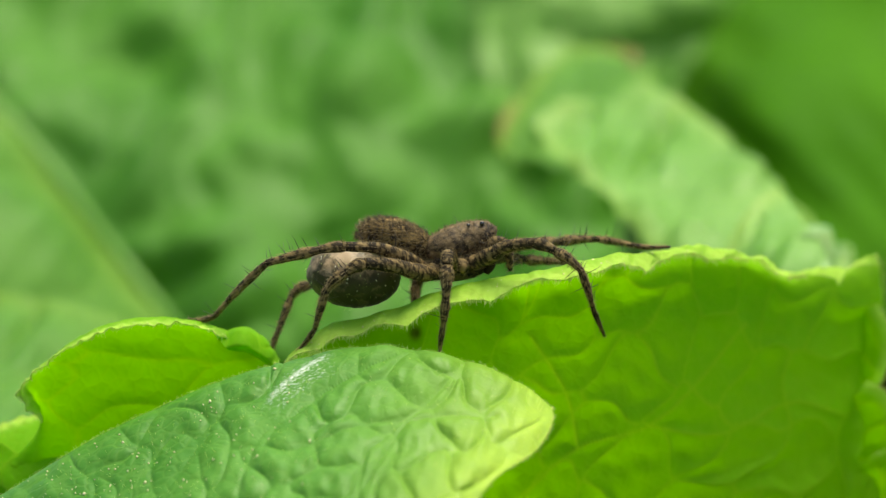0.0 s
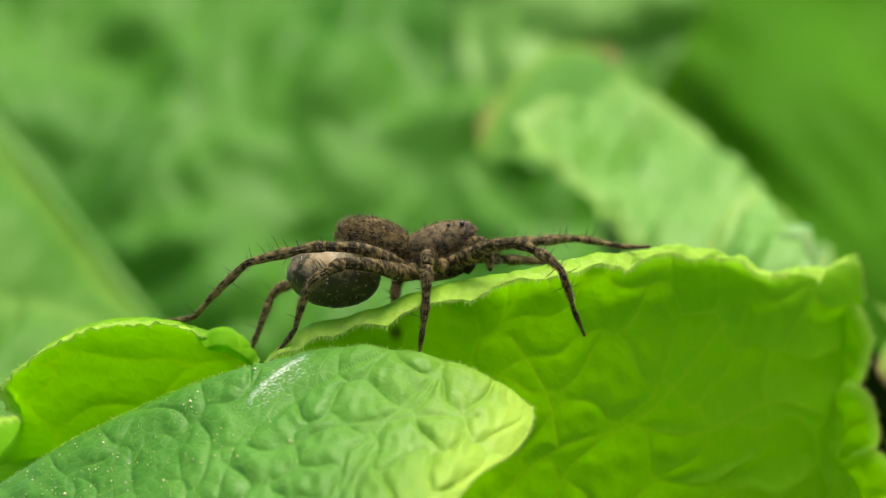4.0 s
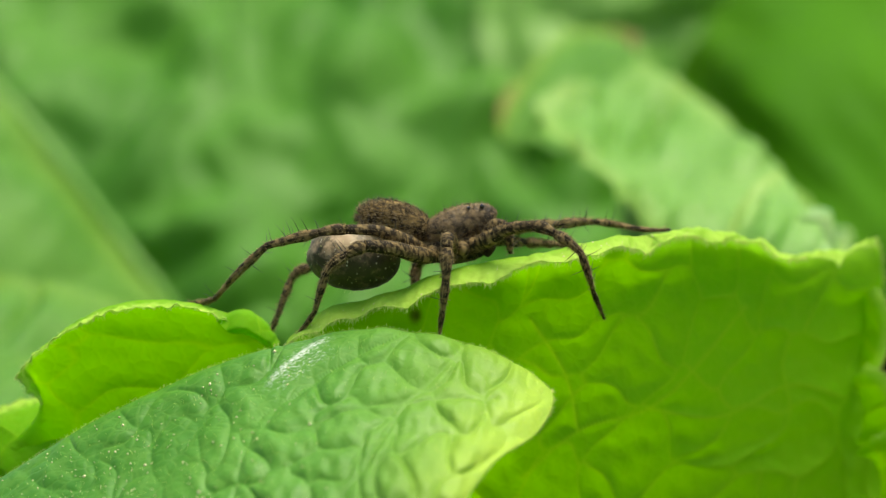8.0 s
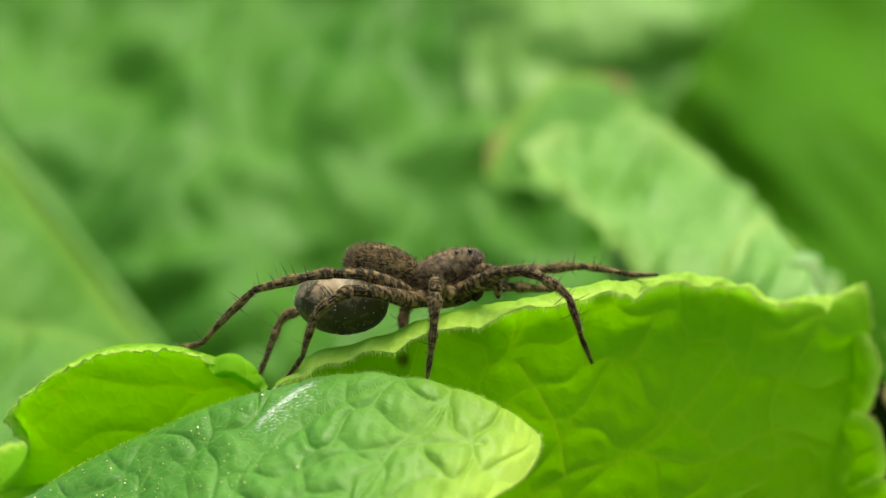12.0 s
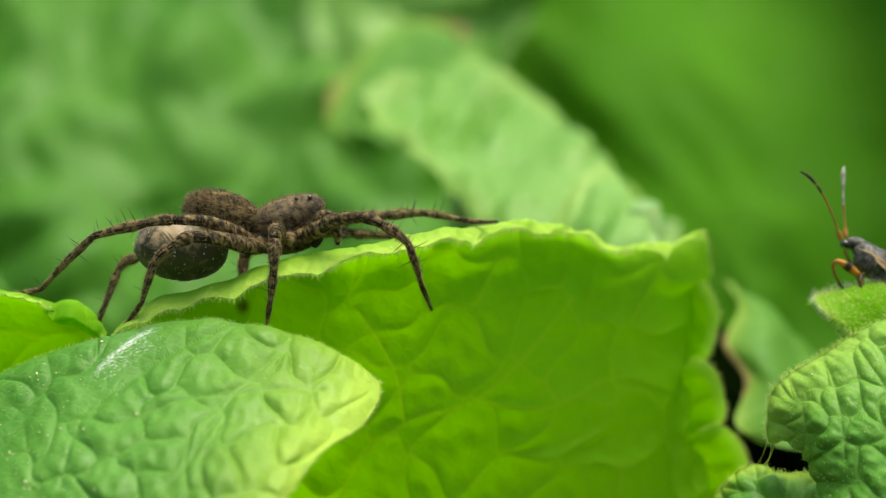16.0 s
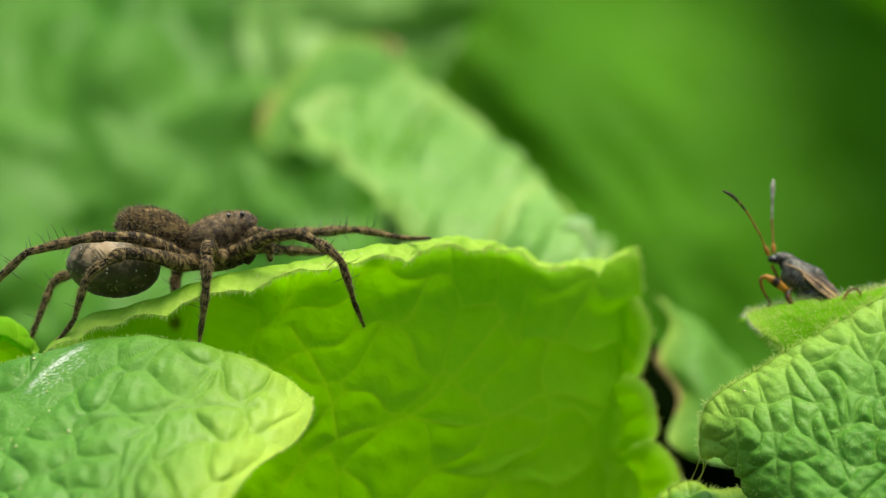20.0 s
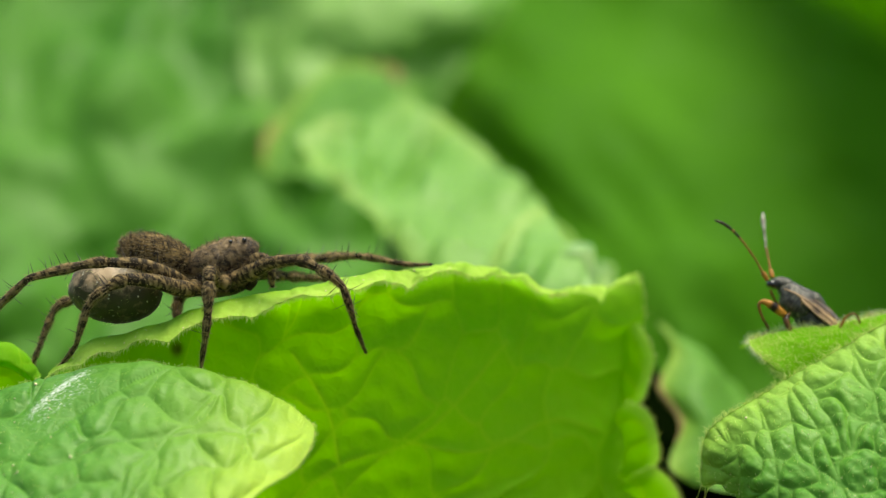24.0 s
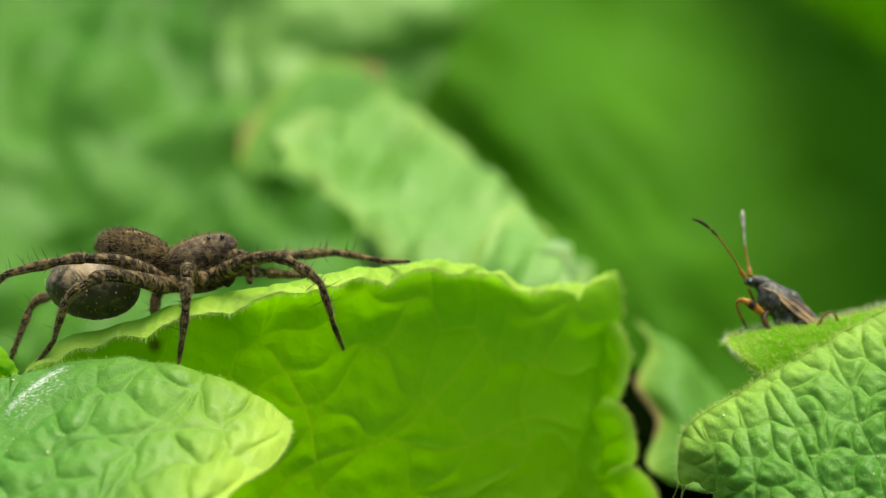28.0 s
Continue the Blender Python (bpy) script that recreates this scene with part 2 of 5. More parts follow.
def pads(x, z, cell, turn, stretch, seed, mains, plump):
    """Plump pads in a net of sunken veins, with main veins along given lines: height, distance to the main and to the side veins."""
    wx, wz = x + 0.18 * cell * wobble(x, z, 1.3 * cell, seed + 1), z + 0.18 * cell * wobble(z, x, 1.3 * cell, seed + 4)
    d, h = net(wx, wz, cell, seed, turn, stretch, plump)
    small = net(wx, wz, 0.5 * cell, seed + 2, turn + 25, 1.15)
    main = reach(x, z, mains) if mains else np.full(x.shape, 99.0)
    h = h / np.percentile(h, 92)
    h = h * (1 - np.exp(-main / (1.2 * plump * cell))) * (0.85 + 0.25 * wobble(x, z, 0.9 * cell, seed + 6))
    h = h + 0.24 * np.minimum(h, 0.7) * wobble(x, z, 0.36 * cell, seed + 9)
    return h + 0.1, main, d * cell, small * 0.5 * cell


def mesh_object(name, verts, faces, material, parent=None, label="", attrs=None, smooth=True):
    me = bpy.data.meshes.new(name)
    me.from_pydata((np.asarray(verts) * MM).tolist(), [], faces if isinstance(faces, list) else faces.tolist())
    for key, value in (attrs or {}).items():
        at = me.attributes.new(key, "FLOAT", "POINT")
        at.data.foreach_set("value", np.ascontiguousarray(value, dtype=np.float32).ravel())
    if smooth:
        me.polygons.foreach_set("use_smooth", np.ones(len(me.polygons), dtype=bool))
    me.materials.append(material)
    me.update()
    ob = new(name, me)
    if parent:
        ob.parent = parent
        if parent.type == "EMPTY":
            ob.matrix_parent_inverse = Matrix.Translation(-parent.location)
    if label:
        tagged(ob, label)
    return ob


def grid_faces(nv, nu):
    i = np.arange((nv - 1) * nu).reshape(nv - 1, nu)[:, :-1].ravel()
    return np.stack([i, i + 1, i + nu + 1, i + nu], 1)


def tube_data(path, radii, n, sides=10, flat=1.0, start=0):
    """Rings along a curve; radii are read off evenly along it. Gives points, faces and how far along each point lies."""
    p = spline(path, n)
    r = np.interp(np.linspace(0, 1, n), np.linspace(0, 1, len(radii)), radii)
    t = np.gradient(p, axis=0)
    t /= np.linalg.norm(t, axis=1, keepdims=True)
    up = np.array([0.13, 1.0, 0.21])
    a = np.cross(t, up)
    a /= np.linalg.norm(a, axis=1, keepdims=True)
    b = np.cross(t, a)
    th = np.linspace(0, 2 * math.pi, sides, endpoint=False)
    v = p[:, None] + r[:, None, None] * (np.cos(th)[None, :, None] * a[:, None] + flat * np.sin(th)[None, :, None] * b[:, None])
    v = v.reshape(-1, 3)
    f = []
    for i in range(n - 1):
        for j in range(sides):
            k = (j + 1) % sides
            f.append((start + i * sides + j, start + i * sides + k, start + (i + 1) * sides + k, start + (i + 1) * sides + j))
    f.append(tuple(start + j for j in range(sides))[::-1])
    f.append(tuple(start + (n - 1) * sides + j for j in range(sides)))
    return v, f, np.repeat(np.linspace(0, 1, n), sides)


def tube(name, path, radii, n, material, parent, sides=10, label="", tone=None, flat=1.0, lump=0.0):
    v, f, s = tube_data(path, radii, n, sides, flat)
    if lump:
        v = v + lump * np.stack([wobble(v[:, 0], v[:, 2], 0.5, 3), wobble(v[:, 1], v[:, 0], 0.5, 5), wobble(v[:, 2], v[:, 1], 0.5, 7)], 1)
    th = np.tile(np.linspace(0, 2 * math.pi, sides, endpoint=False), n)
    return mesh_object(name, v, f, material, parent, label, {"tone": tone(s, th) if tone else 0.5 + 0 * s})


def hairs(name, roots, ways, lengths, thick, material, parent, label="", bend=0.25, seed=1):
    """Fine tapering hairs, each a bent three-sided cone."""
    rng = np.random.RandomState(seed)
    roots, ways = np.asarray(roots, float), np.asarray(ways, float)
    ways = ways / np.maximum(np.linalg.norm(ways, axis=1, keepdims=True), 1e-9)
    n = len(roots)
    lengths = np.broadcast_to(lengths, (n,))[:, None]
    side = np.cross(ways, rng.normal(size=(n, 3)))
    side /= np.maximum(np.linalg.norm(side, axis=1, keepdims=True), 1e-9)
    over = np.cross(ways, side)
    mid = roots + ways * lengths * 0.55 + side * lengths * bend * 0.2
    tip = roots + ways * lengths + side * lengths * bend
    v = []
    for k in range(3):
        th = 2 * math.pi * k / 3
        v.append(roots - ways * 0.02 + thick * (math.cos(th) * side + math.sin(th) * over))
    for k in range(3):
        th = 2 * math.pi * k / 3
        v.append(mid + 0.65 * thick * (math.cos(th) * side + math.sin(th) * over))
    v.append(tip)
    v = np.stack(v, 1).reshape(-1, 3)
    base = np.arange(n)[:, None] * 7
    f = []
    for a, b, c in ((0, 1, 4), (0, 4, 3), (1, 2, 5), (1, 5, 4), (2, 0, 3), (2, 3, 5), (3, 4, 6), (4, 5, 6), (5, 3, 6)):
        f.append(base + np.array([a, b, c]))
    return tagged(mesh_object(name, v, np.concatenate(f), material, parent, label), kind="stuff")


def leaf_blade(name, curves, nu, nv, material, parent, relief=0.5, cell=3.2, turn=0.0, stretch=1.4, seed=1, rims=("v0",), rim_width=1.0,
               marks=None, swell=0.0, teeth=0.0, tooth=3.0, wave=0.0, calm=1.2, phase=0.0, droop=0.0, lobes=None, ease=None, pale=1.0, lines=1.0, flat=None, plump=0.15, mains=(), crumple=0.0):
    """The blade of a leaf: a lofted sheet quilted between its veins. rims: the free edges, where it pales. Returns the object, points and normals."""
    g = loft(curves, nu, nv)
    n = grid_normals(g)
    if n[..., 1].mean() > 0:
        n = -n
    x, z = g[..., 0], g[..., 2]
    du = np.concatenate([np.zeros((nv, 1)), np.cumsum(np.linalg.norm(np.diff(g, axis=1), axis=2), axis=1)], 1)
    dv = np.concatenate([np.zeros((1, nu)), np.cumsum(np.linalg.norm(np.diff(g, axis=0), axis=2), axis=0)], 0)
    dist = {"u0": du, "u1": du[:, -1:] - du, "v0": dv, "v1": dv[-1:] - dv}
    away = np.full((nv, nu), 99.0)
    for r in rims:
        away = np.minimum(away, dist[r])
    h, d_rib, d_net, d2 = pads(x, z, cell, turn, stretch, seed, mains, plump)
    veins = lines * np.maximum(np.exp(-(d_rib / 0.10) ** 2), 0.6 * np.exp(-(d_net / 0.07) ** 2)) + 0.1 * np.exp(-(d2 / 0.04) ** 2)
    h = h + 0.10 * wobble(x, z, 0.45 * cell, seed + 8)
    soft = np.clip(away / calm, 0, 1)
    keep = 0.12 + 0.88 * soft
    if ease:
        keep = keep * np.clip((dist["v0"] - ease[0]) / ease[1], 0.12, 1)
    if flat:
        level = flat(g[..., 0], g[..., 2])
        h, veins = h * (1 - level) + 0.6 * level, veins * (1 - level)
        h = h - 1.6 * level * (1 - level)
    if crumple:
        w = np.exp(-(away / 1.6) ** 2)
        g = g + n * (crumple * w * (wobble(g[..., 0], g[..., 2] + g[..., 1], 0.55, 3) + 0.6 * wobble(g[..., 0], g[..., 1] - g[..., 2], 0.3, 8)))[..., None]
    g = g + n * (relief * keep * (h - 0.6))[..., None]
    if swell:
        g = g + n * (swell * soft * wobble(x, z, 9.0, seed))[..., None]
    if wave:
        g = g + n * (wave * np.exp(-away / 2.0) * np.sin(du / 0.55 + 2 * np.sin(du / 1.9 + seed)))[..., None]
    if teeth:
        # small scallops pull the free edge out and in
        ph = du / tooth - phase + 0.10 * np.sin(du / 4.1 + seed)
        saw = np.abs(2 * (ph - np.floor(ph)) - 1) ** 3.2
        out = (g[0] - g[min(6, nv - 1)])
        out = out / np.maximum(np.linalg.norm(out, axis=1, keepdims=True), 1e-6) + np.array([0, 0, -droop])
        g = g + out[None] * (teeth * (saw - 0.25) * np.exp(-dist["v0"] / 0.9))[..., None]
        g = g - n * (0.5 * teeth * (saw - 0.2) * np.exp(-(dist["v0"] / 1.8) ** 2))[..., None]
    if lobes:
        # rounded lobes along the far end, each turned a little forward
        depth, pitch, shift = lobes
        fr = 2 * math.pi * (g[..., 2] / pitch + shift)
        bulge = 0.5 + 0.5 * np.sin(fr + 0.7 * np.sin(0.43 * fr + 1.0))
        near_end = np.exp(-dist["u1"] / 1.6) * np.clip((dist["v0"] - 2.0) / 2.5, 0, 1)
        g[..., 0] += depth * bulge * near_end
        g[..., 1] -= 1.3 * depth * (bulge - 0.3) * near_end
    rim = np.clip(np.exp(-(away / rim_width) ** 1.5) * 1.1, 0, 1) * pale
    zero = np.zeros((nv, nu))
    attrs = {"vein": np.clip(veins, 0, 1), "rim": rim, "scar": zero, "spot": zero}
    for key, fn in (marks or {}).items():
        attrs[key] = fn(g[..., 0], g[..., 2])
    ob = mesh_object(name, g.reshape(-1, 3), grid_faces(nv, nu), material, parent, "", attrs)
    return ob, g, n


def margin(points, parent, material, r=0.09, label=""):
    """The thickened edge of a blade."""
    m = len(points)
    ob = tube("leaf_margin", points[:: max(1, m // 160)], (0.4 * r, r, r, 0.4 * r), min(m, 240), material, parent, 6, label)
    at = ob.data.attributes.new("rim", "FLOAT", "POINT")
    at.data.foreach_set("value", np.ones(len(ob.data.vertices), dtype=np.float32))
    return ob


def edge_fuzz(points, way, count, parent, length=(0.2, 0.55), thick=0.014, seed=1, spread=0.5, label="fine pale hairs along the leaf edge", material=None):
    rng = np.random.RandomState(seed)
    i = rng.randint(0, len(points), count)
    w = np.array(way)[None] + spread * rng.normal(size=(count, 3))
    return hairs("edge_hair", points[i] + 0.03 * rng.normal(size=(count, 3)), w, rng.uniform(*length, count), thick, material or FUZZ, parent, label, 0.3, seed)


def face_fuzz(g, n, count, parent, length=(0.15, 0.4), thick=0.012, seed=1, rows=(0.0, 1.0), lean=(0, 0, 0.4), material=None):
    rng = np.random.RandomState(seed)
    i = rng.randint(int(rows[0] * (len(g) - 1)), max(1, int(rows[1] * (len(g) - 1))), count)
    j = rng.randint(0, g.shape[1], count)
    w = n[i, j] + 0.35 * rng.normal(size=(count, 3)) + np.array(lean)
    return hairs("leaf_hair", g[i, j], w, rng.uniform(*length, count), thick, material or FUZZ, parent, "fine pale hairs on the leaf", 0.3, seed)


def petiole(path, parent, r=1.3):
    return tube("petiole", path, (0.7 * r, r, 1.2 * r), 24, STALK, parent, 10, "pale green leaf stalk",
                lambda s, th: 0.5 + 0.3 * np.sin(3 * th))


def leaf(label, base, group=""):
    ob = tagged(new("leaf"), label, "leaf", group)
    ob.location = Vector(base) * MM
    return ob


# ---- the ground ----
def ground():
    n = 90
    a = np.linspace(-1, 1, n)
    a = np.sign(a) * (np.abs(a) ** 4.0) * 400000.0
    x, y = np.meshgrid(a, a + 100.0)
    near = np.exp(-(np.hypot(x, y) / 900.0))
    z = -1.0 + near * (4.0 * wobble(x, y, 30.0, 2) + 1.5 * wobble(x, y, 9.0, 4))
    ob = mesh_object("ground", np.stack([x, y, z], -1).reshape(-1, 3), grid_faces(n, n), SOIL)
    tagged(ob, "dark bare garden soil under the leaves", "ground", kind="structure")


ground()


# ---- leaves close to the spider ----
def recede(p, way):
    """The point moved further off along its line of sight."""
    k = (p[1] + way - EYE[1] / MM) / (p[1] - EYE[1] / MM)
    return (p[0] * k, p[1] + way, 100 + (p[2] - 100) * k)


def perch_leaf():
    """The leaf that carries the spider: its edge rolls forward, below it hangs the lit underside."""
    th = leaf("broad bright green crinkled leaf with a rolled toothed edge", (8, 26, 0), "leaves of the clump")
    front = [(-8.16, -1, 93.89), (-6.98, -1.5, 94.86), (-5.05, -1.8, 95.42), (-2.74, -2, 96.12), (-0.70, -2.2, 96.68), (2.50, -2.4, 97.64), (5.13, -2.2, 98.34),
             (8.06, -1.6, 98.86), (11.30, -0.6, 99.39), (14.13, 0.5, 99.68), (16.68, 1.6, 99.20), (18.75, 2.6, 98.43), (20.98, 4.2, 98.72), (22.97, 6, 99.25)]
    crest = [(-8.00, 0.8, 94.38), (-6.58, 0.3, 95.63), (-4.81, 0, 96.33), (-2.46, -0.3, 96.98), (-0.12, -0.5, 97.80), (2.81, -0.6, 98.51), (5.45, -0.3, 99.03),
             (8.11, 0.5, 99.56), (11.38, 1.6, 99.88), (14.03, 3, 100.12), (16.50, 3.8, 99.58), (18.67, 4.5, 98.78), (20.78, 5.8, 99.04), (22.99, 7.2, 99.58)]
    fold = [(-7.79, 2, 93.83), (-6.46, 1.6, 94.96), (-4.54, 1.4, 95.61), (-2.33, 1.2, 96.14), (0.18, 1.2, 96.85), (3.12, 1.2, 97.62), (5.77, 1.4, 98.11),
            (8.44, 2, 98.55), (11.72, 3, 98.90), (14.45, 4.4, 99.14), (16.87, 5.2, 98.66), (18.99, 5.8, 97.94), (21.15, 7, 98.05), (23.36, 8.6, 98.46)]
    upper = [(-9.28, 2.6, 90.57), (-2.48, 1.9, 93.39), (4.90, 2.2, 95.45), (12.34, 3.6, 96.32), (19.01, 6.2, 95.61), (23.06, 9, 95.21)]
    mid = [(-9.90, 3.4, 87.88), (-2.49, 2.9, 90.26), (4.93, 3.8, 91.42), (12.38, 4.8, 91.99), (19.03, 6.6, 91.65), (23.27, 9, 91.83)]
    low = [(-9.39, 6.4, 84.48), (-1.31, 6, 85.39), (5.85, 5.6, 86.01), (12.42, 5.8, 86.30), (19.35, 7, 86.25), (24.26, 8.6, 86.79)]
    foot = [(-4.96, 10, 77.06), (0.48, 9.5, 76.79), (6.51, 9, 76.52), (12.54, 9, 76.52), (18.59, 9.5, 76.79), (24.67, 10, 78.57)]
    spots = {"spot": lambda x, z: np.exp(-(((x - (-1.44)) / 0.34) ** 2 + ((z - (95.63)) / 0.42) ** 2) ** 1.5)}
    front = [recede(p, 0.75 * (q[1] - p[1]) * min(1.0, max(0.0, (p[0] - 6) / 6))) for p, q in zip(front, crest)]
    ribs = [[(4.17, 87.1), (7.13, 89.5), (10.7, 90.7), (13.96, 93.6), (16.0, 96.0)], [(10.7, 90.7), (14.5, 90.2), (18.5, 91.8), (21.5, 91.0)], [(7.13, 89.5), (6.4, 92.5), (4.6, 95.4)]]
    ob, g, n = leaf_blade("blade", [[recede(p, 0.5 * max(0.0, p[0] - 8)) for p in c] for c in (front, crest, fold, upper, mid, low, foot)], 620, 250, UNDER, th, -0.30, 3.0, 58, 1.3, 4, ("v0",), 1.5,
                          marks=spots, wave=0.13, teeth=0.6, tooth=4.9, phase=0.367, droop=0.5, swell=0.35, calm=4.5, plump=0.13, mains=ribs, lines=0.8, crumple=0.05, lobes=(0.3, 3.5, 0.2))
    margin(g[0], th, UNDER, 0.04)
    margin(g[:, -1], th, UNDER, 0.04)
    pollen(g, n, 150, (1, 14), 560, "pale pollen grains on the rolled leaf edge", 6)
    edge_fuzz(g[0, :520], (0, -0.6, -1.0), 1250, th, (0.14, 0.48), 0.012, seed=2, spread=0.35)
    edge_fuzz(g[0], (0, -0.3, 0.3), 300, th, (0.1, 0.25), seed=3)
    edge_fuzz(g[:, -1], (1, -0.2, 0.1), 250, th, (0.15, 0.4), seed=4)
    petiole([g[-1, 300], (9, 18, 45), (8, 26, 0)], th)
    # the frilled side lobes of the same blade
    for k, curves in enumerate((
            [[(23.26, 12, 97.02), (23.85, 11, 96.12), (24.06, 10.5, 94.91), (23.82, 10.5, 93.7), (23.43, 11, 92.72)],
             [(22.97, 12.3, 96.86), (23.4, 11.5, 95.96), (23.5, 11.1, 94.84), (23.32, 11.1, 93.69), (23.04, 11.5, 92.71)],
             [(22.35, 13.5, 96.7), (22.47, 13, 95.79), (22.52, 12.8, 94.72), (22.46, 12.8, 93.66), (22.32, 13, 92.68)]],
            [[(22.54, 10.4, 92.79), (23.4, 9.7, 92.57), (23.97, 9.2, 91.85), (24.32, 9, 90.62), (24.28, 9.3, 89.65), (23.78, 10, 88.87)],
             [(22.33, 10.8, 92.42), (22.95, 10.2, 92.07), (23.38, 9.8, 91.42), (23.61, 9.7, 90.48), (23.57, 10, 89.6), (23.21, 10.5, 88.71)],
             [(21.8, 12, 91.85), (22.23, 11.6, 91.55), (22.52, 11.4, 91.01), (22.61, 11.4, 90.34), (22.56, 11.6, 89.43), (22.25, 12, 88.5)]],
            [[(22.91, 9.6, 89.07), (24.02, 9, 89.27), (24.9, 8.8, 88.67), (25.49, 9, 87.64), (25.8, 9.5, 86.02)],
             [(22.74, 10.2, 88.62), (23.61, 9.7, 88.64), (24.23, 9.5, 88.1), (24.66, 9.6, 87.23), (24.87, 10, 85.85)],
             [(22.06, 11.4, 88.07), (22.79, 10.9, 87.93), (23.23, 10.7, 87.49), (23.47, 10.7, 86.88), (23.49, 11, 85.66)]])):
        ob, g, n = leaf_blade("lobe", [[recede(p, 3) for p in c] for c in curves], 90, 40, UNDER, th, -0.1, 1.8, 60, 1.2, 5 + k, ("v0",), 0.5, wave=0.05, pale=0.7, plump=0.15)
        edge_fuzz(g[0], (1, -0.2, 0.1), 90, th, (0.12, 0.35), 0.012, seed=6 + k)


def side_leaf():
    """The smaller rolled lobe beside it, on which the hind foot rests."""
    th = leaf("small bright green leaf lobe with a rolled hairy edge", (-26, 22, 0), "leaves of the clump")
    front = [(-21.05, 4, 90.88), (-21.87, 2.5, 91.90), (-22.10, 1.5, 92.54), (-21.29, 0.8, 93.50), (-19.49, 0.2, 94.80), (-17.43, 0, 95.75), (-15.08, 0, 96.10), (-12.88, 0, 95.98),
             (-10.84, 0.4, 95.21), (-9.83, 1.2, 94.67), (-8.62, 2, 93.83)]
    crest = [(-20.97, 5, 91.04), (-21.62, 4, 92.19), (-21.75, 3.4, 92.80), (-20.83, 2.8, 93.96), (-19.18, 2.4, 95.30), (-17.25, 2.2, 96.10), (-15.18, 2.2, 96.40), (-12.96, 2.2, 96.28),
             (-11.05, 2.4, 95.74), (-9.88, 2.6, 95.12), (-8.58, 3, 94.17)]
    fold = [(-20.88, 5.6, 90.78), (-21.23, 4.4, 91.94), (-21.19, 3.8, 92.49), (-20.41, 3.3, 93.51), (-18.77, 3, 94.76), (-16.99, 2.9, 95.53), (-14.92, 2.9, 95.83), (-12.84, 2.9, 95.65),
            (-11.07, 3, 95.12), (-9.75, 3.3, 94.46), (-8.42, 3.6, 93.51)]
    mid = [(-22.18, 5.4, 89.30), (-20.02, 4.2, 91.12), (-15.84, 3.6, 93.21), (-11.39, 3.6, 93.51), (-7.84, 4, 91.72)]
    low = [(-24.63, 6.2, 86.28), (-20.37, 5, 87.82), (-15.87, 4.4, 89.33), (-11.42, 4.4, 89.62), (-7.26, 4.8, 88.42)]
    foot = [(-27.33, 10, 78.57), (-22.12, 9, 78.63), (-16.07, 8.5, 78.66), (-10.95, 8.5, 78.66), (-6.74, 8.5, 79.27)]
    ob, g, n = leaf_blade("blade", [front, crest, fold, mid, low, foot], 360, 180, UNDER, th, -0.11, 3.0, 8, 2.2, 7, ("v0",), 0.9,
                          teeth=0.25, tooth=1.6, swell=0.25, calm=4.0, plump=0.11, lines=0.8, crumple=0.09)
    margin(g[0], th, UNDER, 0.04)
    edge_fuzz(g[0], (-0.2, -0.5, -0.5), 420, th, (0.12, 0.4), seed=12, spread=0.6)
    flap = [[(-11.78, 3, 95.59), (-10.54, 3.2, 95.94), (-9.48, 3.4, 95.47), (-8.51, 3.6, 94.22)], [(-11.77, 1, 95.41), (-10.46, 0.6, 95.77), (-9.36, 1.2, 95.23), (-8.56, 2.2, 94.09)],
            [(-11.26, -0.2, 94.87), (-10.37, -0.4, 94.99), (-9.51, 0.2, 94.57), (-8.73, 1.6, 93.84)], [(-10.86, 1.2, 94.67), (-10.24, 1, 94.62), (-9.60, 1.4, 94.26), (-8.86, 2.2, 93.65)]]
    leaf_blade("lobe", flap, 90, 50, UNDER, th, 0.08, 1.2, 20, 1.2, 8, ("v1",), 0.7, pale=0.6)
    petiole([g[-1, 180], (-24, 20, 40), (-26, 22, 0)], th)


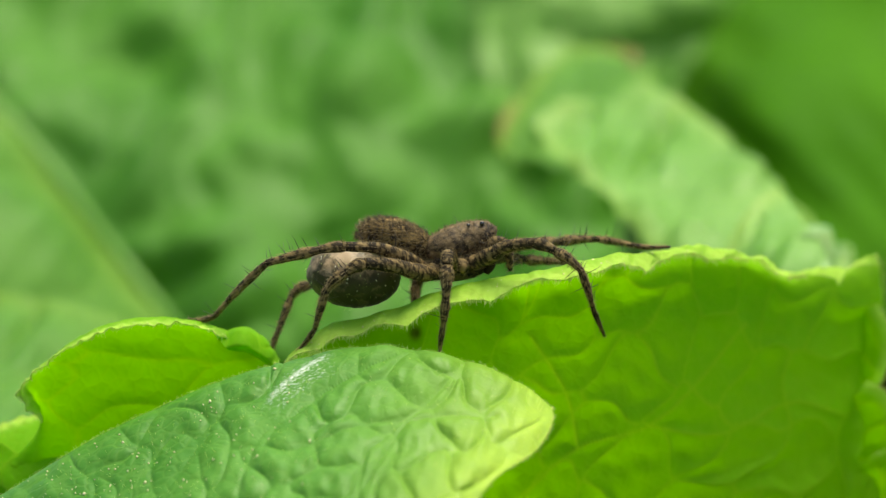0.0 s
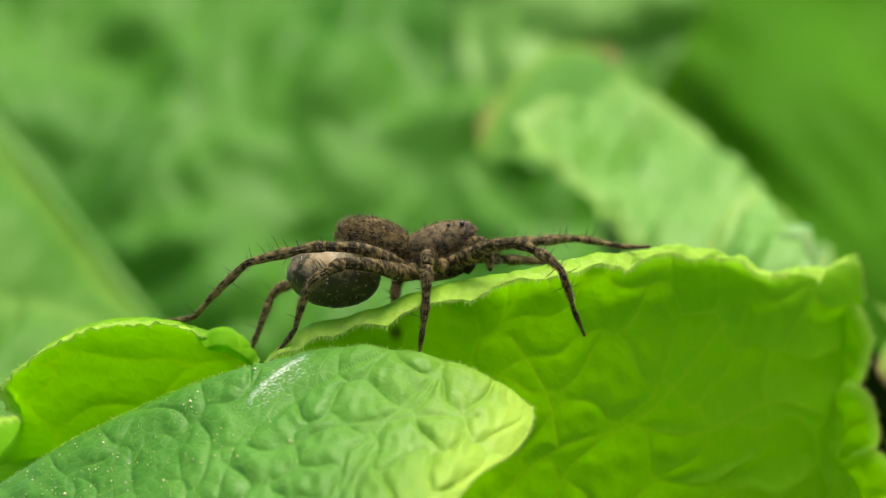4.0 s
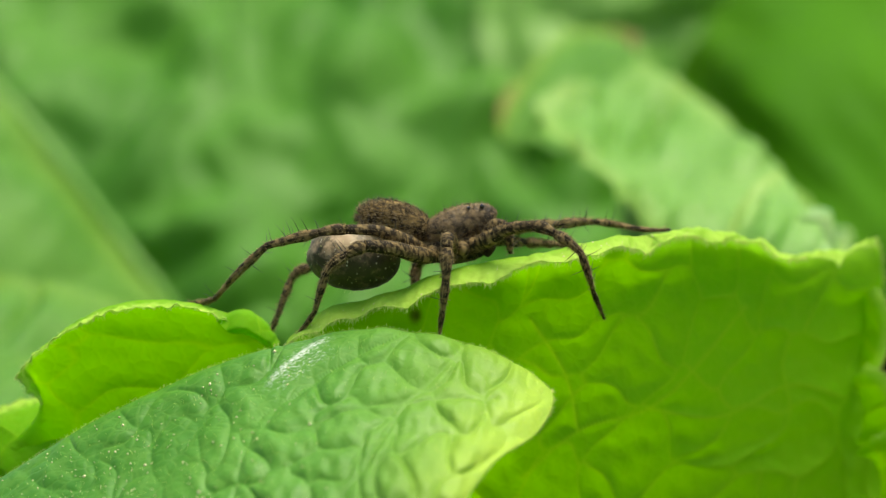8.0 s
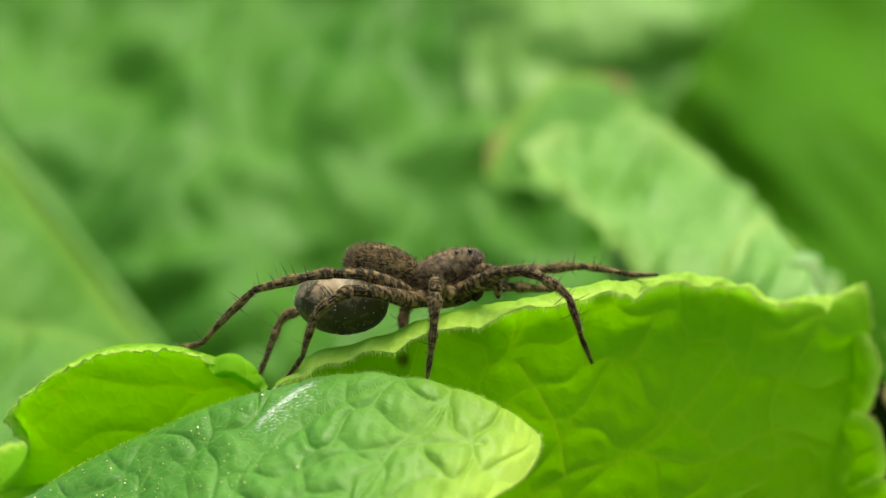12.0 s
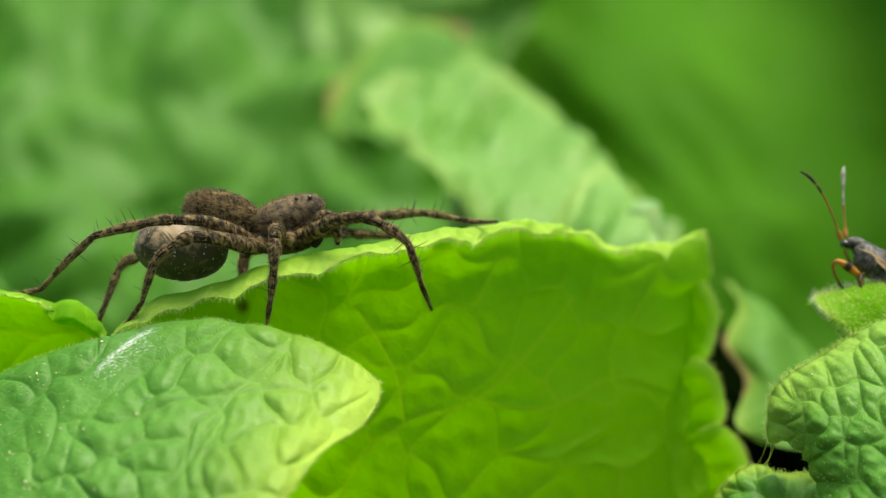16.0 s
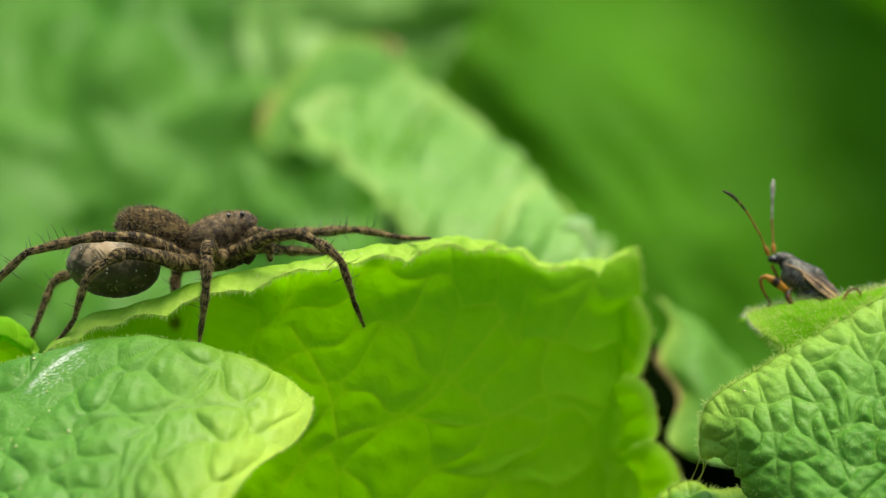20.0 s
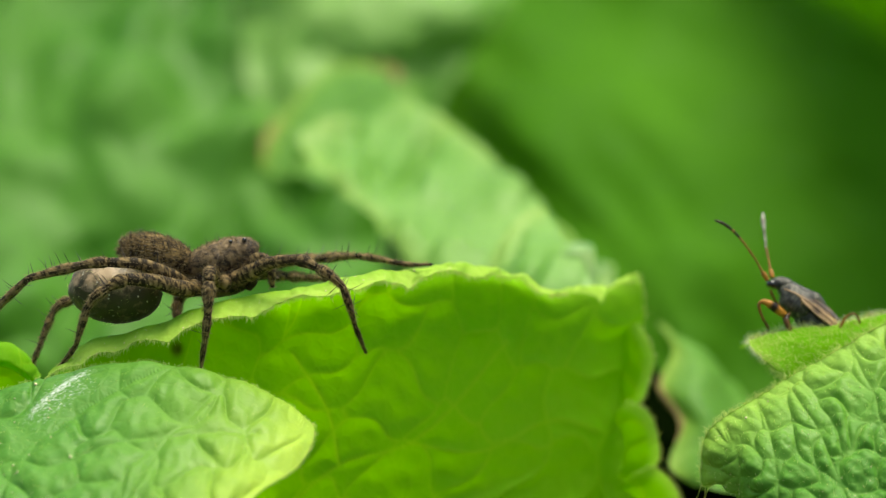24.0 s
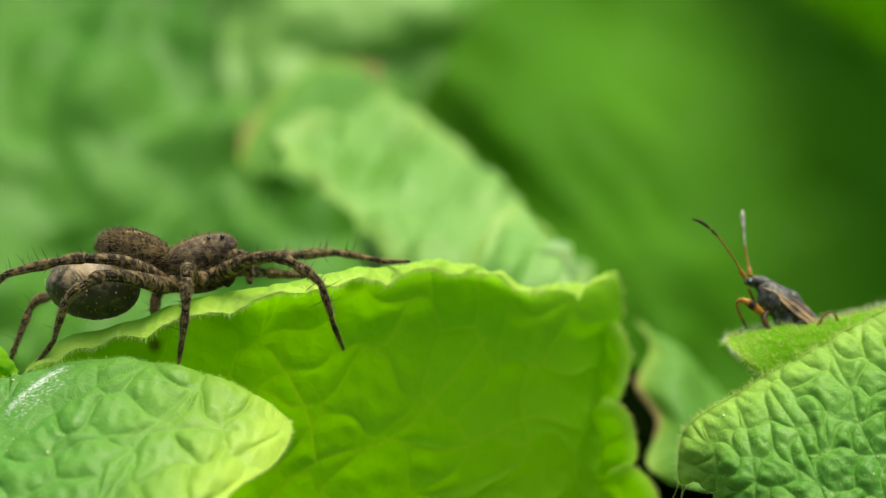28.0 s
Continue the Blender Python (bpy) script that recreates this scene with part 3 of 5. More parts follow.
def low_lobe():
    th = leaf("small bright green lobed leaf low in the clump", (-38, 26, 0), "leaves of the clump")
    curves = [[(-20.67, 4.6, 90.54), (-21.29, 4, 91.24), (-22.43, 3.4, 91.02), (-23.72, 3.1, 90.37), (-24.72, 3, 89.37), (-25.23, 3.2, 88.59), (-24.93, 3.5, 87.46), (-24.43, 4, 86.25), (-24.24, 4.6, 84.44)],
              [(-20.45, 3.9, 90.35), (-21.12, 3.2, 90.78), (-22.21, 2.7, 90.56), (-23.38, 2.5, 89.98), (-24.32, 2.5, 89.03), (-24.78, 2.7, 88.31), (-24.49, 3.1, 87.29), (-23.99, 3.6, 86.15), (-23.79, 4.2, 84.4)],
              [(-19.84, 4.6, 89.64), (-20.53, 4.2, 89.92), (-21.58, 3.9, 89.64), (-22.58, 3.8, 89.05), (-23.35, 3.8, 88.16), (-23.72, 4, 87.5), (-23.44, 4.3, 86.65), (-22.93, 4.6, 85.75), (-22.67, 5.2, 84.23)],
              [(-16.94, 6.2, 89.15), (-18.07, 6, 88.68), (-19.43, 5.8, 88.14), (-20.31, 5.6, 87.61), (-20.97, 5.6, 86.96), (-21.28, 5.7, 86.36), (-21.12, 6, 85.69), (-20.77, 6.2, 84.84), (-20.49, 6.6, 83.75)]]
    curves = [[recede(p, w) for p in c] for c, w in zip(curves, (5.5, 4.5, 1.8, -2.2))]
    ob, g, n = leaf_blade("blade", curves, 200, 110, UNDER, th, -0.16, 2.6, 10, 1.4, 9, ("v0",), 0.7, teeth=0.2, tooth=1.5, crumple=0.08, plump=0.12)
    margin(g[0], th, UNDER, 0.04)
    edge_fuzz(g[0], (-0.1, -0.5, 0.3), 160, th, (0.12, 0.35), seed=22)
    petiole([g[-1, 100], (-30, 22, 40), (-38, 26, 0)], th)


def front_leaf():
    """The near leaf that shows its quilted upper side and pales to yellow at the tip."""
    th = leaf("green quilted leaf with a pale yellow tip and a white scar", (-14, -24, 0), "leaves of the clump")
    back = [(-27.19, 1, 83.85), (-21.30, 1, 86.35), (-16.60, 1, 89.44), (-11.89, 1, 91.64), (-8.36, 1, 92.97), (-5.41, 0.5, 93.71), (-1.88, 0, 93.43), (1.35, -0.5, 92.71),
            (3.67, -2, 91.43), (4.67, -3.5, 90.31)]
    crest = [(-27.23, -2, 84.87), (-21.53, -2.2, 87.56), (-16.86, -2.4, 90.54), (-12.05, -2.6, 92.55), (-8.55, -2.8, 93.98), (-5.35, -3.2, 94.92), (-1.71, -3.6, 94.75), (1.77, -4.2, 94.09),
             (4.17, -4.6, 92.86), (5.49, -5, 91.68)]
    face = [(-26.32, -6, 83.61), (-20.85, -6, 85.92), (-15.96, -6, 88.51), (-11.35, -6, 90.52), (-8.17, -6.4, 91.92), (-5.00, -6.8, 92.85), (-1.55, -7.2, 92.80), (1.75, -7.6, 92.35),
            (4.13, -7.6, 91.55), (5.48, -7, 90.93)]
    mid = [(-23.93, -11, 81.31), (-18.83, -11, 83.87), (-14.29, -11, 86.13), (-10.32, -11, 88.12), (-7.20, -11, 89.40), (-4.37, -11, 90.10), (-1.25, -11, 90.25),
           (1.73, -11, 90.25), (3.15, -10.4, 90.03), (4.56, -9.4, 89.77)]
    low = [(-19.65, -16, 78.82), (-15.46, -16, 81.05), (-11.55, -16, 83.00), (-8.21, -16, 84.96), (-5.41, -16, 86.35), (-2.90, -16, 87.19), (-0.67, -15.6, 87.73),
           (0.73, -15, 88.10), (1.63, -14, 88.23), (2.51, -13, 88.48)]
    foot = [(-14.39, -21, 75.59), (-11.37, -21, 77.51), (-8.62, -21, 79.16), (-6.15, -21, 80.80), (-3.95, -21, 82.18), (-2.31, -20.6, 83.25), (-1.27, -20, 84.05),
            (-0.52, -19.4, 84.79), (0.03, -18.6, 85.36), (0.36, -17.6, 85.87)]

    crest = [(x, y, z + 0.2) for x, y, z in crest]
    face = [(x, y, z + 0.12) for x, y, z in face]
    ribs = [[(-10.45, 86.85), (-9.93, 88.93), (-9.1, 90.75), (-7.22, 92.11), (-5.72, 93.29), (-1.93, 95.0)],
            [(-5.09, 86.89), (-3.88, 88.51), (-2.7, 90.32), (-1.78, 91.53), (0.15, 93.31), (0.95, 94.29)],
            [(-7.4, 90.12), (-4.23, 91.36), (-1.78, 91.53), (0.38, 91.82), (2.68, 91.67)],
            [(-16.0, 83.0), (-15.2, 86.0), (-13.6, 88.4), (-11.9, 90.6)]]

    def along(x, z):
        a, b = x - (-7.63), z - (93.52)
        c, s = math.cos(radians(38)), math.sin(radians(38))
        p, q = c * a + s * b, -s * a + c * b
        return p, q + 0.06 * p * p

    def scar(x, z):
        p, q = along(x, z)
        return np.exp(-np.abs(p / 2.4) ** 4) * (0.34 * np.exp(-(q / 0.16) ** 2) + 0.58 * np.exp(-np.abs((q + 0.35) / 0.85) ** 3))

    def lens(x, z):
        p, q = along(x, z)
        smooth = 0.55 * np.clip((-8.5 - x) / 5.0, 0, 1)
        return np.maximum(smooth, np.exp(-(np.abs(p / 2.7) ** 4 + np.abs((q + 0.35) / 1.0) ** 4)))
    ob, g, n = leaf_blade("blade", [back, crest, face, mid, low, foot], 640, 320, UPPER, th, 0.36, 2.1, 42, 1.2, 11, ("u1",), 4.6,
                          marks={"scar": scar}, swell=0.25, calm=2.2, ease=(3.0, 2.0), lines=0.0, flat=lens, plump=0.09, mains=ribs)
    margin(g[:, -1], th, UPPER, 0.04, "pale yellow leaf edge")
    edge_fuzz(g[30:, -1], (1.0, -0.1, 0.0), 420, th, (0.08, 0.3), 0.010, seed=31, spread=0.6)
    edge_fuzz(g[g[..., 2].argmax(0), np.arange(g.shape[1])], (0, 0.0, 1.0), 700, th, (0.08, 0.2), 0.010, seed=32)
    face_fuzz(g, n, 1400, th, (0.08, 0.2), 0.008, 33, (0.2, 0.8))
    petiole([g[-1, 200], (-12, -26, 50), (-14, -24, 0)], th)
    return g, n


def pollen(g, n, count, rows, reach, label, seed, size=1.0):
    """Pale grains lying on a leaf."""
    rng = np.random.RandomState(seed)
    v, f = [], []
    for k in range(count):
        i = rng.randint(*rows)
        j = int(rng.beta(1.1, 1.9) * reach)
        c = g[i, j] + 0.02 * n[i, j]
        r = size * rng.uniform(0.02, 0.045) * (1.7 if rng.rand() < 0.12 else 1.0)
        st = len(v)
        a = rng.uniform(0.7, 1.4, 3) * r
        v += [c + np.array(d) * a for d in ((1, 0, 0), (-1, 0, 0), (0, 1, 0), (0, -1, 0), (0, 0, 1), (0, 0, -1))]
        f += [[st + q for q in t] for t in ((0, 2, 4), (2, 1, 4), (1, 3, 4), (3, 0, 4), (2, 0, 5), (1, 2, 5), (3, 1, 5), (0, 3, 5))]
    m = skin_material("pollen_grain", (0.80, 0.74, 0.40), (0.92, 0.91, 0.75), 2000.0, 0.8)
    tagged(mesh_object("pollen", np.array(v), f, m, None), label, "pollen", kind="stuff")


def right_leaf():
    """The quilted leaf beside the perch leaf, with a hairy pale edge."""
    th = leaf("deeply quilted green leaf with a pale hairy edge", (44, 4, 0), "leaves of the clump")
    edge = [(26.58, 0, 88.71), (25.89, -0.6, 88.79), (25.81, -0.8, 90.37), (26.22, -0.8, 91.60), (27.24, -0.8, 92.42), (29.02, -0.6, 93.47), (30.59, -0.4, 94.46), (32.13, -0.2, 95.28),
            (33.93, 0.2, 96.33), (36.05, 0.8, 97.44), (38.79, 1.6, 98.85), (41.92, 3, 100.03)]
    ring1 = [(26.95, -0.8, 88.56), (26.43, -1.8, 88.77), (26.40, -2.2, 90.12), (26.82, -2.4, 91.15), (27.84, -2.4, 91.88), (29.44, -2.4, 92.81), (31.00, -2.2, 93.76), (32.54, -2, 94.55),
             (34.27, -1.6, 95.50), (36.29, -1, 96.52), (38.90, 0, 97.83), (42.02, 1.5, 98.85)]
    ring2 = [(27.82, -2.6, 87.22), (27.85, -4, 87.86), (27.92, -4.8, 88.76), (28.32, -5.2, 89.64), (29.33, -5.2, 90.50), (30.80, -5, 91.22), (32.26, -4.8, 92.08), (33.75, -4.4, 92.79),
             (35.38, -4, 93.65), (37.36, -3.2, 94.51), (39.54, -2, 95.66), (42.35, -0.5, 96.51)]
    ring3 = [(28.11, -6, 84.48), (29.17, -7, 85.39), (29.71, -7.4, 86.26), (30.41, -7.6, 87.13), (31.41, -7.6, 87.85), (32.72, -7.4, 88.56), (34.05, -7, 89.26), (35.39, -6.6, 89.97),
             (36.89, -6, 90.67), (38.55, -5.4, 91.37), (40.69, -4.4, 92.21), (43.19, -3, 93.05)]
    foot = [(28.72, -12, 79.11), (30.08, -12.5, 79.99), (30.93, -12.5, 80.84), (31.78, -12.5, 81.68), (32.96, -12, 82.50), (34.13, -11.6, 83.19), (35.47, -11, 83.87), (36.82, -10.4, 84.55),
            (38.31, -9.8, 85.23), (40.12, -9, 85.90), (42.25, -8, 86.86), (44.74, -6.5, 87.95)]
    ribs = [[(26.8, 92.2), (27.03, 91.4), (27.21, 90.5), (27.32, 88.1)], [(28.2, 93.7), (28.83, 92.46), (29.12, 90.5), (29.23, 88.1)],
            [(29.8, 94.8), (30.68, 93.16), (31.38, 92.0), (31.96, 90.5), (32.8, 88.1)], [(33.2, 97.2), (33.93, 94.8), (34.51, 93.4), (34.68, 92.2), (35.84, 89.6)],
            [(34.57, 92.4), (33.7, 92.0), (33.12, 90.8), (32.07, 90.5)], [(37.4, 99.0), (38.0, 96.5), (38.6, 94.0), (38.5, 91.0)]]
    ob, g, n = leaf_blade("blade", [edge, ring1, ring2, ring3, foot], 460, 300, UPPER_DEEP, th, 0.36, 1.6, 70, 1.1, 21, ("v0",), 3.2,
                          swell=0.2, teeth=0.2, tooth=1.7, pale=0.75, plump=0.12, mains=ribs, lines=0.35, calm=0.9)
    margin(g[0], th, UPPER_DEEP, 0.04, "pale yellow-green leaf edge")
    edge_fuzz(g[0], (-0.4, -0.3, 0.8), 700, th, (0.15, 0.5), seed=41, spread=0.55)
    face_fuzz(g, n, 1500, th, (0.08, 0.22), 0.009, 42, (0.0, 0.7))
    petiole([g[-1, 200], (42, -4, 40), (44, 4, 0)], th)
    pollen(g, n, 60, (8, 190), 440, "pale pollen grains on a quilted leaf", 9)
    # loose silk threads across the notch
    for a, c in (((26.00, -0.6, 88.84), (25.89, 1, 87.44)), ((26.24, -0.6, 88.79), (25.63, 1, 87.32)), ((25.89, -0.6, 89.05), (25.20, 1.2, 87.13))):
        m = tuple(0.5 * (p + q) for p, q in zip(a, c))
        tube("silk_thread", [a, (m[0] + 0.1, m[1], m[2] - 0.1), c], (0.010, 0.008, 0.010), 12, FUZZ, th, 5, "fine silk thread")
    # the small scalloped lobe under its corner
    lobe = leaf("small scalloped green leaf lobe in the shade", (32, 4, 0), "leaves of the clump")
    top = [(22.90, 2, 84.98), (23.75, 1.5, 86.47), (24.76, 1.2, 87.31), (25.63, 1, 87.44), (26.66, 1, 87.08), (28.15, 1.2, 87.07), (29.65, 1.6, 86.47)]
    mid = [(23.20, 0, 83.89), (23.89, -0.6, 85.39), (24.76, -0.8, 86.22), (25.62, -1, 86.34), (26.64, -1, 86.14), (27.98, -0.8, 85.98), (29.51, 0, 85.51)]
    low = [(23.50, -2, 80.79), (24.34, -2.5, 81.40), (25.17, -3, 82.01), (26.04, -3, 82.15), (26.92, -3, 82.15), (27.93, -3, 82.01), (29.33, -2, 81.66)]
    ob, g, n = leaf_blade("blade", [top, mid, low], 140, 80, UPPER, lobe, 0.45, 2.0, 60, 0.9, 23, ("v0",), 0.8, teeth=0.25, tooth=1.2)
    margin(g[0], lobe, UPPER, 0.04)
    edge_fuzz(g[0], (-0.2, -0.2, 0.8), 150, lobe, (0.12, 0.35), seed=43)
    petiole([g[-1, 70], (31, -1, 40), (32, 4, 0)], lobe)


def bug_leaf():
    """The downy leaf tip on which the bug sits."""
    th = leaf("downy pale green leaf tip under a bug", (48, 20, 0), "leaves of the clump")
    crest = [(28.56, 2.6, 96.19), (29.32, 2.8, 96.48), (30.73, 3, 96.83), (32.32, 3.2, 97.01), (34.56, 3.4, 97.33), (36.97, 3.8, 97.89), (40.01, 4.4, 98.84), (42.82, 5.4, 99.73)]
    near = [(28.56, 1.9, 95.96), (29.53, 1.8, 96.08), (30.85, 1.8, 96.31), (32.35, 2, 96.49), (34.58, 2.2, 96.78), (36.99, 2.6, 97.31), (40.02, 3.2, 98.25), (42.81, 4.2, 98.96)]
    belly = [(28.74, 1.3, 95.61), (29.75, 1, 95.32), (31.07, 1, 95.26), (32.56, 1.2, 95.26), (34.67, 1.6, 95.49), (37.07, 2, 95.96), (40.09, 2.6, 96.78), (42.88, 3.6, 97.36)]
    keel = [(29.19, 1, 95.20), (29.96, 0.7, 94.56), (31.35, 0.8, 93.85), (32.86, 1.2, 93.55), (34.98, 1.8, 93.54), (37.41, 2.4, 93.82), (40.49, 3.4, 94.10), (43.34, 4.8, 94.37)]
    deep = [(30.28, 2, 94.13), (31.21, 2.5, 92.64), (32.49, 3.5, 90.84), (34.03, 4, 89.93), (36.21, 5, 89.31), (38.71, 6, 89.28), (41.52, 7, 89.24), (44.35, 8, 89.21)]
    top = [(x, y + 6.0, z - 0.5) for x, y, z in crest]
    ob, g, n = leaf_blade("blade", [top, crest, near, belly, keel, deep], 300, 150, UNDER, th, -0.1, 1.5, 10, 1.4, 27, ("u0",), 1.0, swell=0.05, pale=0.4, plump=0.14, lines=0.3)
    margin(g[:, 0], th, UNDER, 0.04)
    lip = g[g[..., 2].argmax(0), np.arange(g.shape[1])]
    edge_fuzz(lip[:220], (-0.1, -0.3, 0.9), 520, th, (0.2, 0.6), 0.009, seed=51, spread=0.5, material=WHITE_FUZZ)
    face_fuzz(g[:, :230], n[:, :230], 3000, th, (0.2, 0.5), 0.011, 52, (0.36, 0.8), (-0.5, 0, -0.2))
    edge_fuzz(g[40:110, 0], (-1.0, -0.2, -0.2), 140, th, (0.15, 0.5), 0.009, seed=53, spread=0.5, material=WHITE_FUZZ)
    petiole([g[-1, 200], (48, 14, 50), (48, 20, 0)], th)


perch_leaf()
side_leaf()
low_lobe()
NEAR_G, NEAR_N = front_leaf()
pollen(NEAR_G, NEAR_N, 520, (52, 230), 430, "pale yellow pollen grains strewn over a leaf", 5, 1.3)
right_leaf()
bug_leaf()


# ---- leaves behind ----
def back_leaf(label, curves, material, base, nu=180, nv=130, relief=1.2, cell=8.0, turn=-40, stretch=1.5, seed=1, rims=("v0",), rim_width=2.0, stem=0.5, **more):
    th = leaf(label, base, "leaves of the clump")
    ob, g, n = leaf_blade("blade", curves, nu, nv, material, th, relief, cell, turn, stretch, seed, rims, rim_width, **more)
    root = g[-1, int(stem * (nu - 1))]
    petiole([root, tuple(0.5 * (root + np.array(base)) + np.array([0, 4, -4])), base], th, 1.8)
    return th, g


def background():
    back_leaf("large crinkled green leaf standing behind the spider",
              [[(-41.06, 112, 126.39), (-22.76, 108, 127.32), (-6.36, 106, 126.80), (4.48, 104, 127.07), (15.29, 104, 125.91)],
               [(-39.75, 98, 114.51), (-22.03, 94, 114.75), (-6.16, 92, 114.30), (4.33, 90, 114.24), (13.74, 92, 113.93)],
               [(-37.89, 86, 104.11), (-21.40, 82, 103.70), (-5.98, 80, 103.68), (4.23, 80, 103.68), (17.08, 82, 103.34)],
               [(-34.26, 78, 93.50), (-20.99, 74, 92.85), (-5.86, 72, 92.53), (4.15, 72, 92.88), (18.54, 74, 92.85)],
               [(-28.31, 76, 79.81), (-19.19, 74, 79.19), (-6.58, 72, 78.58), (4.17, 74, 79.19), (11.41, 76, 79.81)]],
              FAR, (-6, 84, 0), 260, 200, 1.5, 5.6, 48, 1.35, 31, swell=1.6, plump=0.28)
    th, g = back_leaf("pale green leaf with a broad light midrib",
                      [[(-32.87, 70, 114.62), (-29.02, 66, 110.25), (-24.20, 62, 104.92), (-20.26, 60, 100.03), (-16.70, 58, 95.55), (-13.94, 58, 91.41)],
                       [(-34.13, 64, 111.25), (-31.01, 60, 106.97), (-26.23, 56, 102.09), (-22.34, 54, 97.99), (-19.26, 54, 94.23), (-16.53, 54, 90.47)],
                       [(-38.64, 60, 104.89), (-35.84, 56, 101.41), (-30.71, 52, 98.00), (-26.50, 50, 94.63), (-22.78, 50, 91.59), (-19.74, 50, 88.54)],
                       [(-44.52, 66, 95.81), (-41.28, 62, 93.06), (-36.72, 58, 90.37), (-31.72, 56, 87.68), (-26.91, 56, 85.62), (-23.48, 56, 83.56)]],
                      FAR_PALE, (-30, 62, 0), 160, 120, 0.8, 7.0, -50, 1.6, 33, ("v0",), 2.2, pale=0.25)
    tube("midrib", g[0, ::12], (0.5, 0.55, 0.55, 0.45), 60, FAR_LIGHT, th, 10, "pale rounded midrib")
    back_leaf("pale green leaf edge below the midrib leaf",
              [[(-34.24, 46, 99.03), (-28.07, 44, 97.87), (-24.02, 43, 97.21), (-20.31, 42, 96.33), (-17.33, 42, 95.24), (-15.02, 42, 93.42)],
               [(-33.69, 40, 96.08), (-27.62, 38, 95.12), (-23.63, 37, 94.42), (-19.98, 36, 93.69), (-17.10, 37, 92.85), (-15.18, 38, 91.69)],
               [(-32.41, 26, 88.64), (-26.64, 25, 88.04), (-22.85, 25, 87.72), (-19.44, 26, 87.37), (-16.68, 28, 86.98), (-15.17, 30, 86.59)],
               [(-32, 22, 74), (-27, 21, 74), (-23, 21, 74), (-19, 22, 74), (-16, 24, 74), (-14, 26, 74)]],
              FAR_PALE, (-26, 48, 0), 120, 80, 1.2, 5.0, 10, 1.6, 35, pale=0.2, swell=0.6)
    # the drooping leaf with a yellow scalloped edge
    th, g = back_leaf("drooping green leaf with a yellowed scalloped edge",
                      [[(7.70, 53.28, 109.31), (5.62, 50.44, 107.68), (6.74, 46.88, 105.46), (9.23, 43.48, 103.42), (10.79, 40.08, 101.42), (12.43, 36.8, 98.73), (14.37, 32.4, 93.59)],
                       [(8.73, 53.6, 109.59), (8.30, 49.5, 107.29), (10.20, 45, 104.70), (12.43, 41.6, 102.68), (14.12, 38.5, 100.52), (15.95, 35.3, 97.92), (17.88, 31.6, 92.96)],
                       [(9.96, 54.92, 109.89), (11.40, 51.4, 107.67), (13.94, 46.9, 105.06), (16.13, 43.3, 102.85), (17.97, 40.2, 100.69), (19.92, 36.6, 97.75), (21.51, 33.2, 92.60)],
                       [(11.97, 59.08, 110.42), (15.13, 55.8, 108.61), (18.03, 51.72, 105.81), (20.59, 49, 103.24), (22.66, 47, 100.70), (24.2, 44.4, 98.2), (24.3, 41.0, 94.0)]],
                      FAR_LIGHT, (18, 56, 0), 200, 150, 1.1, 3.6, 60, 1.7, 37, ("v0", "v1"), 1.5, teeth=0.35, tooth=4.0, pale=0.4, wave=0.15, swell=1.6, stem=0.7, calm=3.2, plump=0.28)
    th, g = back_leaf("yellow-green leaf tip with brown dried edges",
                      [[(11.70, 63.88, 112.23), (9.71, 65.48, 112.63), (7.61, 65.88, 112.29), (5.44, 62.4, 110.16), (3.74, 59.5, 107.83), (3.31, 57.68, 106.17)],
                       [(11.73, 60.3, 110.62), (9.95, 61, 110.47), (8.03, 60.8, 109.77), (6.25, 58.1, 108.15), (5.19, 56.7, 106.74), (4.50, 56, 105.18)],
                       [(11.85, 57.4, 108.30), (10.35, 56.5, 107.77), (9.15, 56.9, 107.43), (7.78, 57.3, 107.10), (6.58, 57.4, 106.58), (5.53, 56.3, 105.36)],
                       [(12.11, 57.8, 106.24), (11.24, 57.5, 106.07), (10.19, 57.2, 105.89), (9.15, 56.9, 105.71), (8.11, 56.3, 105.36), (7.05, 54.8, 104.48)]],
                      FAR_PALE, (20, 64, 0), 110, 80, 0.4, 6.0, 25, 1.4, 39, ("v0",), 1.0, pale=0.5, stem=0.05)
    tube("dry_edge", g[0, :16:3], (0.08, 0.22, 0.2, 0.08), 24, DRY, th, 8, "brown dried edge")
    tube("dry_edge", g[:22:4, 0], (0.3, 0.36, 0.1), 20, DRY, th, 8, "brown dried edge")
    tube("dry_edge", g[0, 78:108:4], (0.1, 0.28, 0.25, 0.1), 24, DRY, th, 8, "brown dried edge")
    back_leaf("pale crinkled leaf fold high in the clump",
              [[(2.90, 99, 124.46), (7.45, 97, 123.97), (14.28, 97, 123.59), (19.65, 98, 123.26), (23.18, 100, 122.99)],
               [(2.48, 92, 118.06), (6.56, 89, 117.93), (12.15, 89, 117.18), (16.29, 90, 116.85), (19.75, 92, 116.56)],
               [(2.45, 88, 113.05), (5.79, 87, 113.39), (10.24, 87, 112.65), (13.24, 88, 112.12), (15.88, 89, 111.59)],
               [(4.08, 83, 107.57), (6.08, 82, 107.00), (9.75, 82, 106.45), (12.31, 82, 106.27), (14.18, 83, 105.91)]],
              FAR_LIGHT, (26, 80, 0), 140, 110, 1.4, 7.0, -20, 1.6, 41, pale=0.4, stem=0.95)
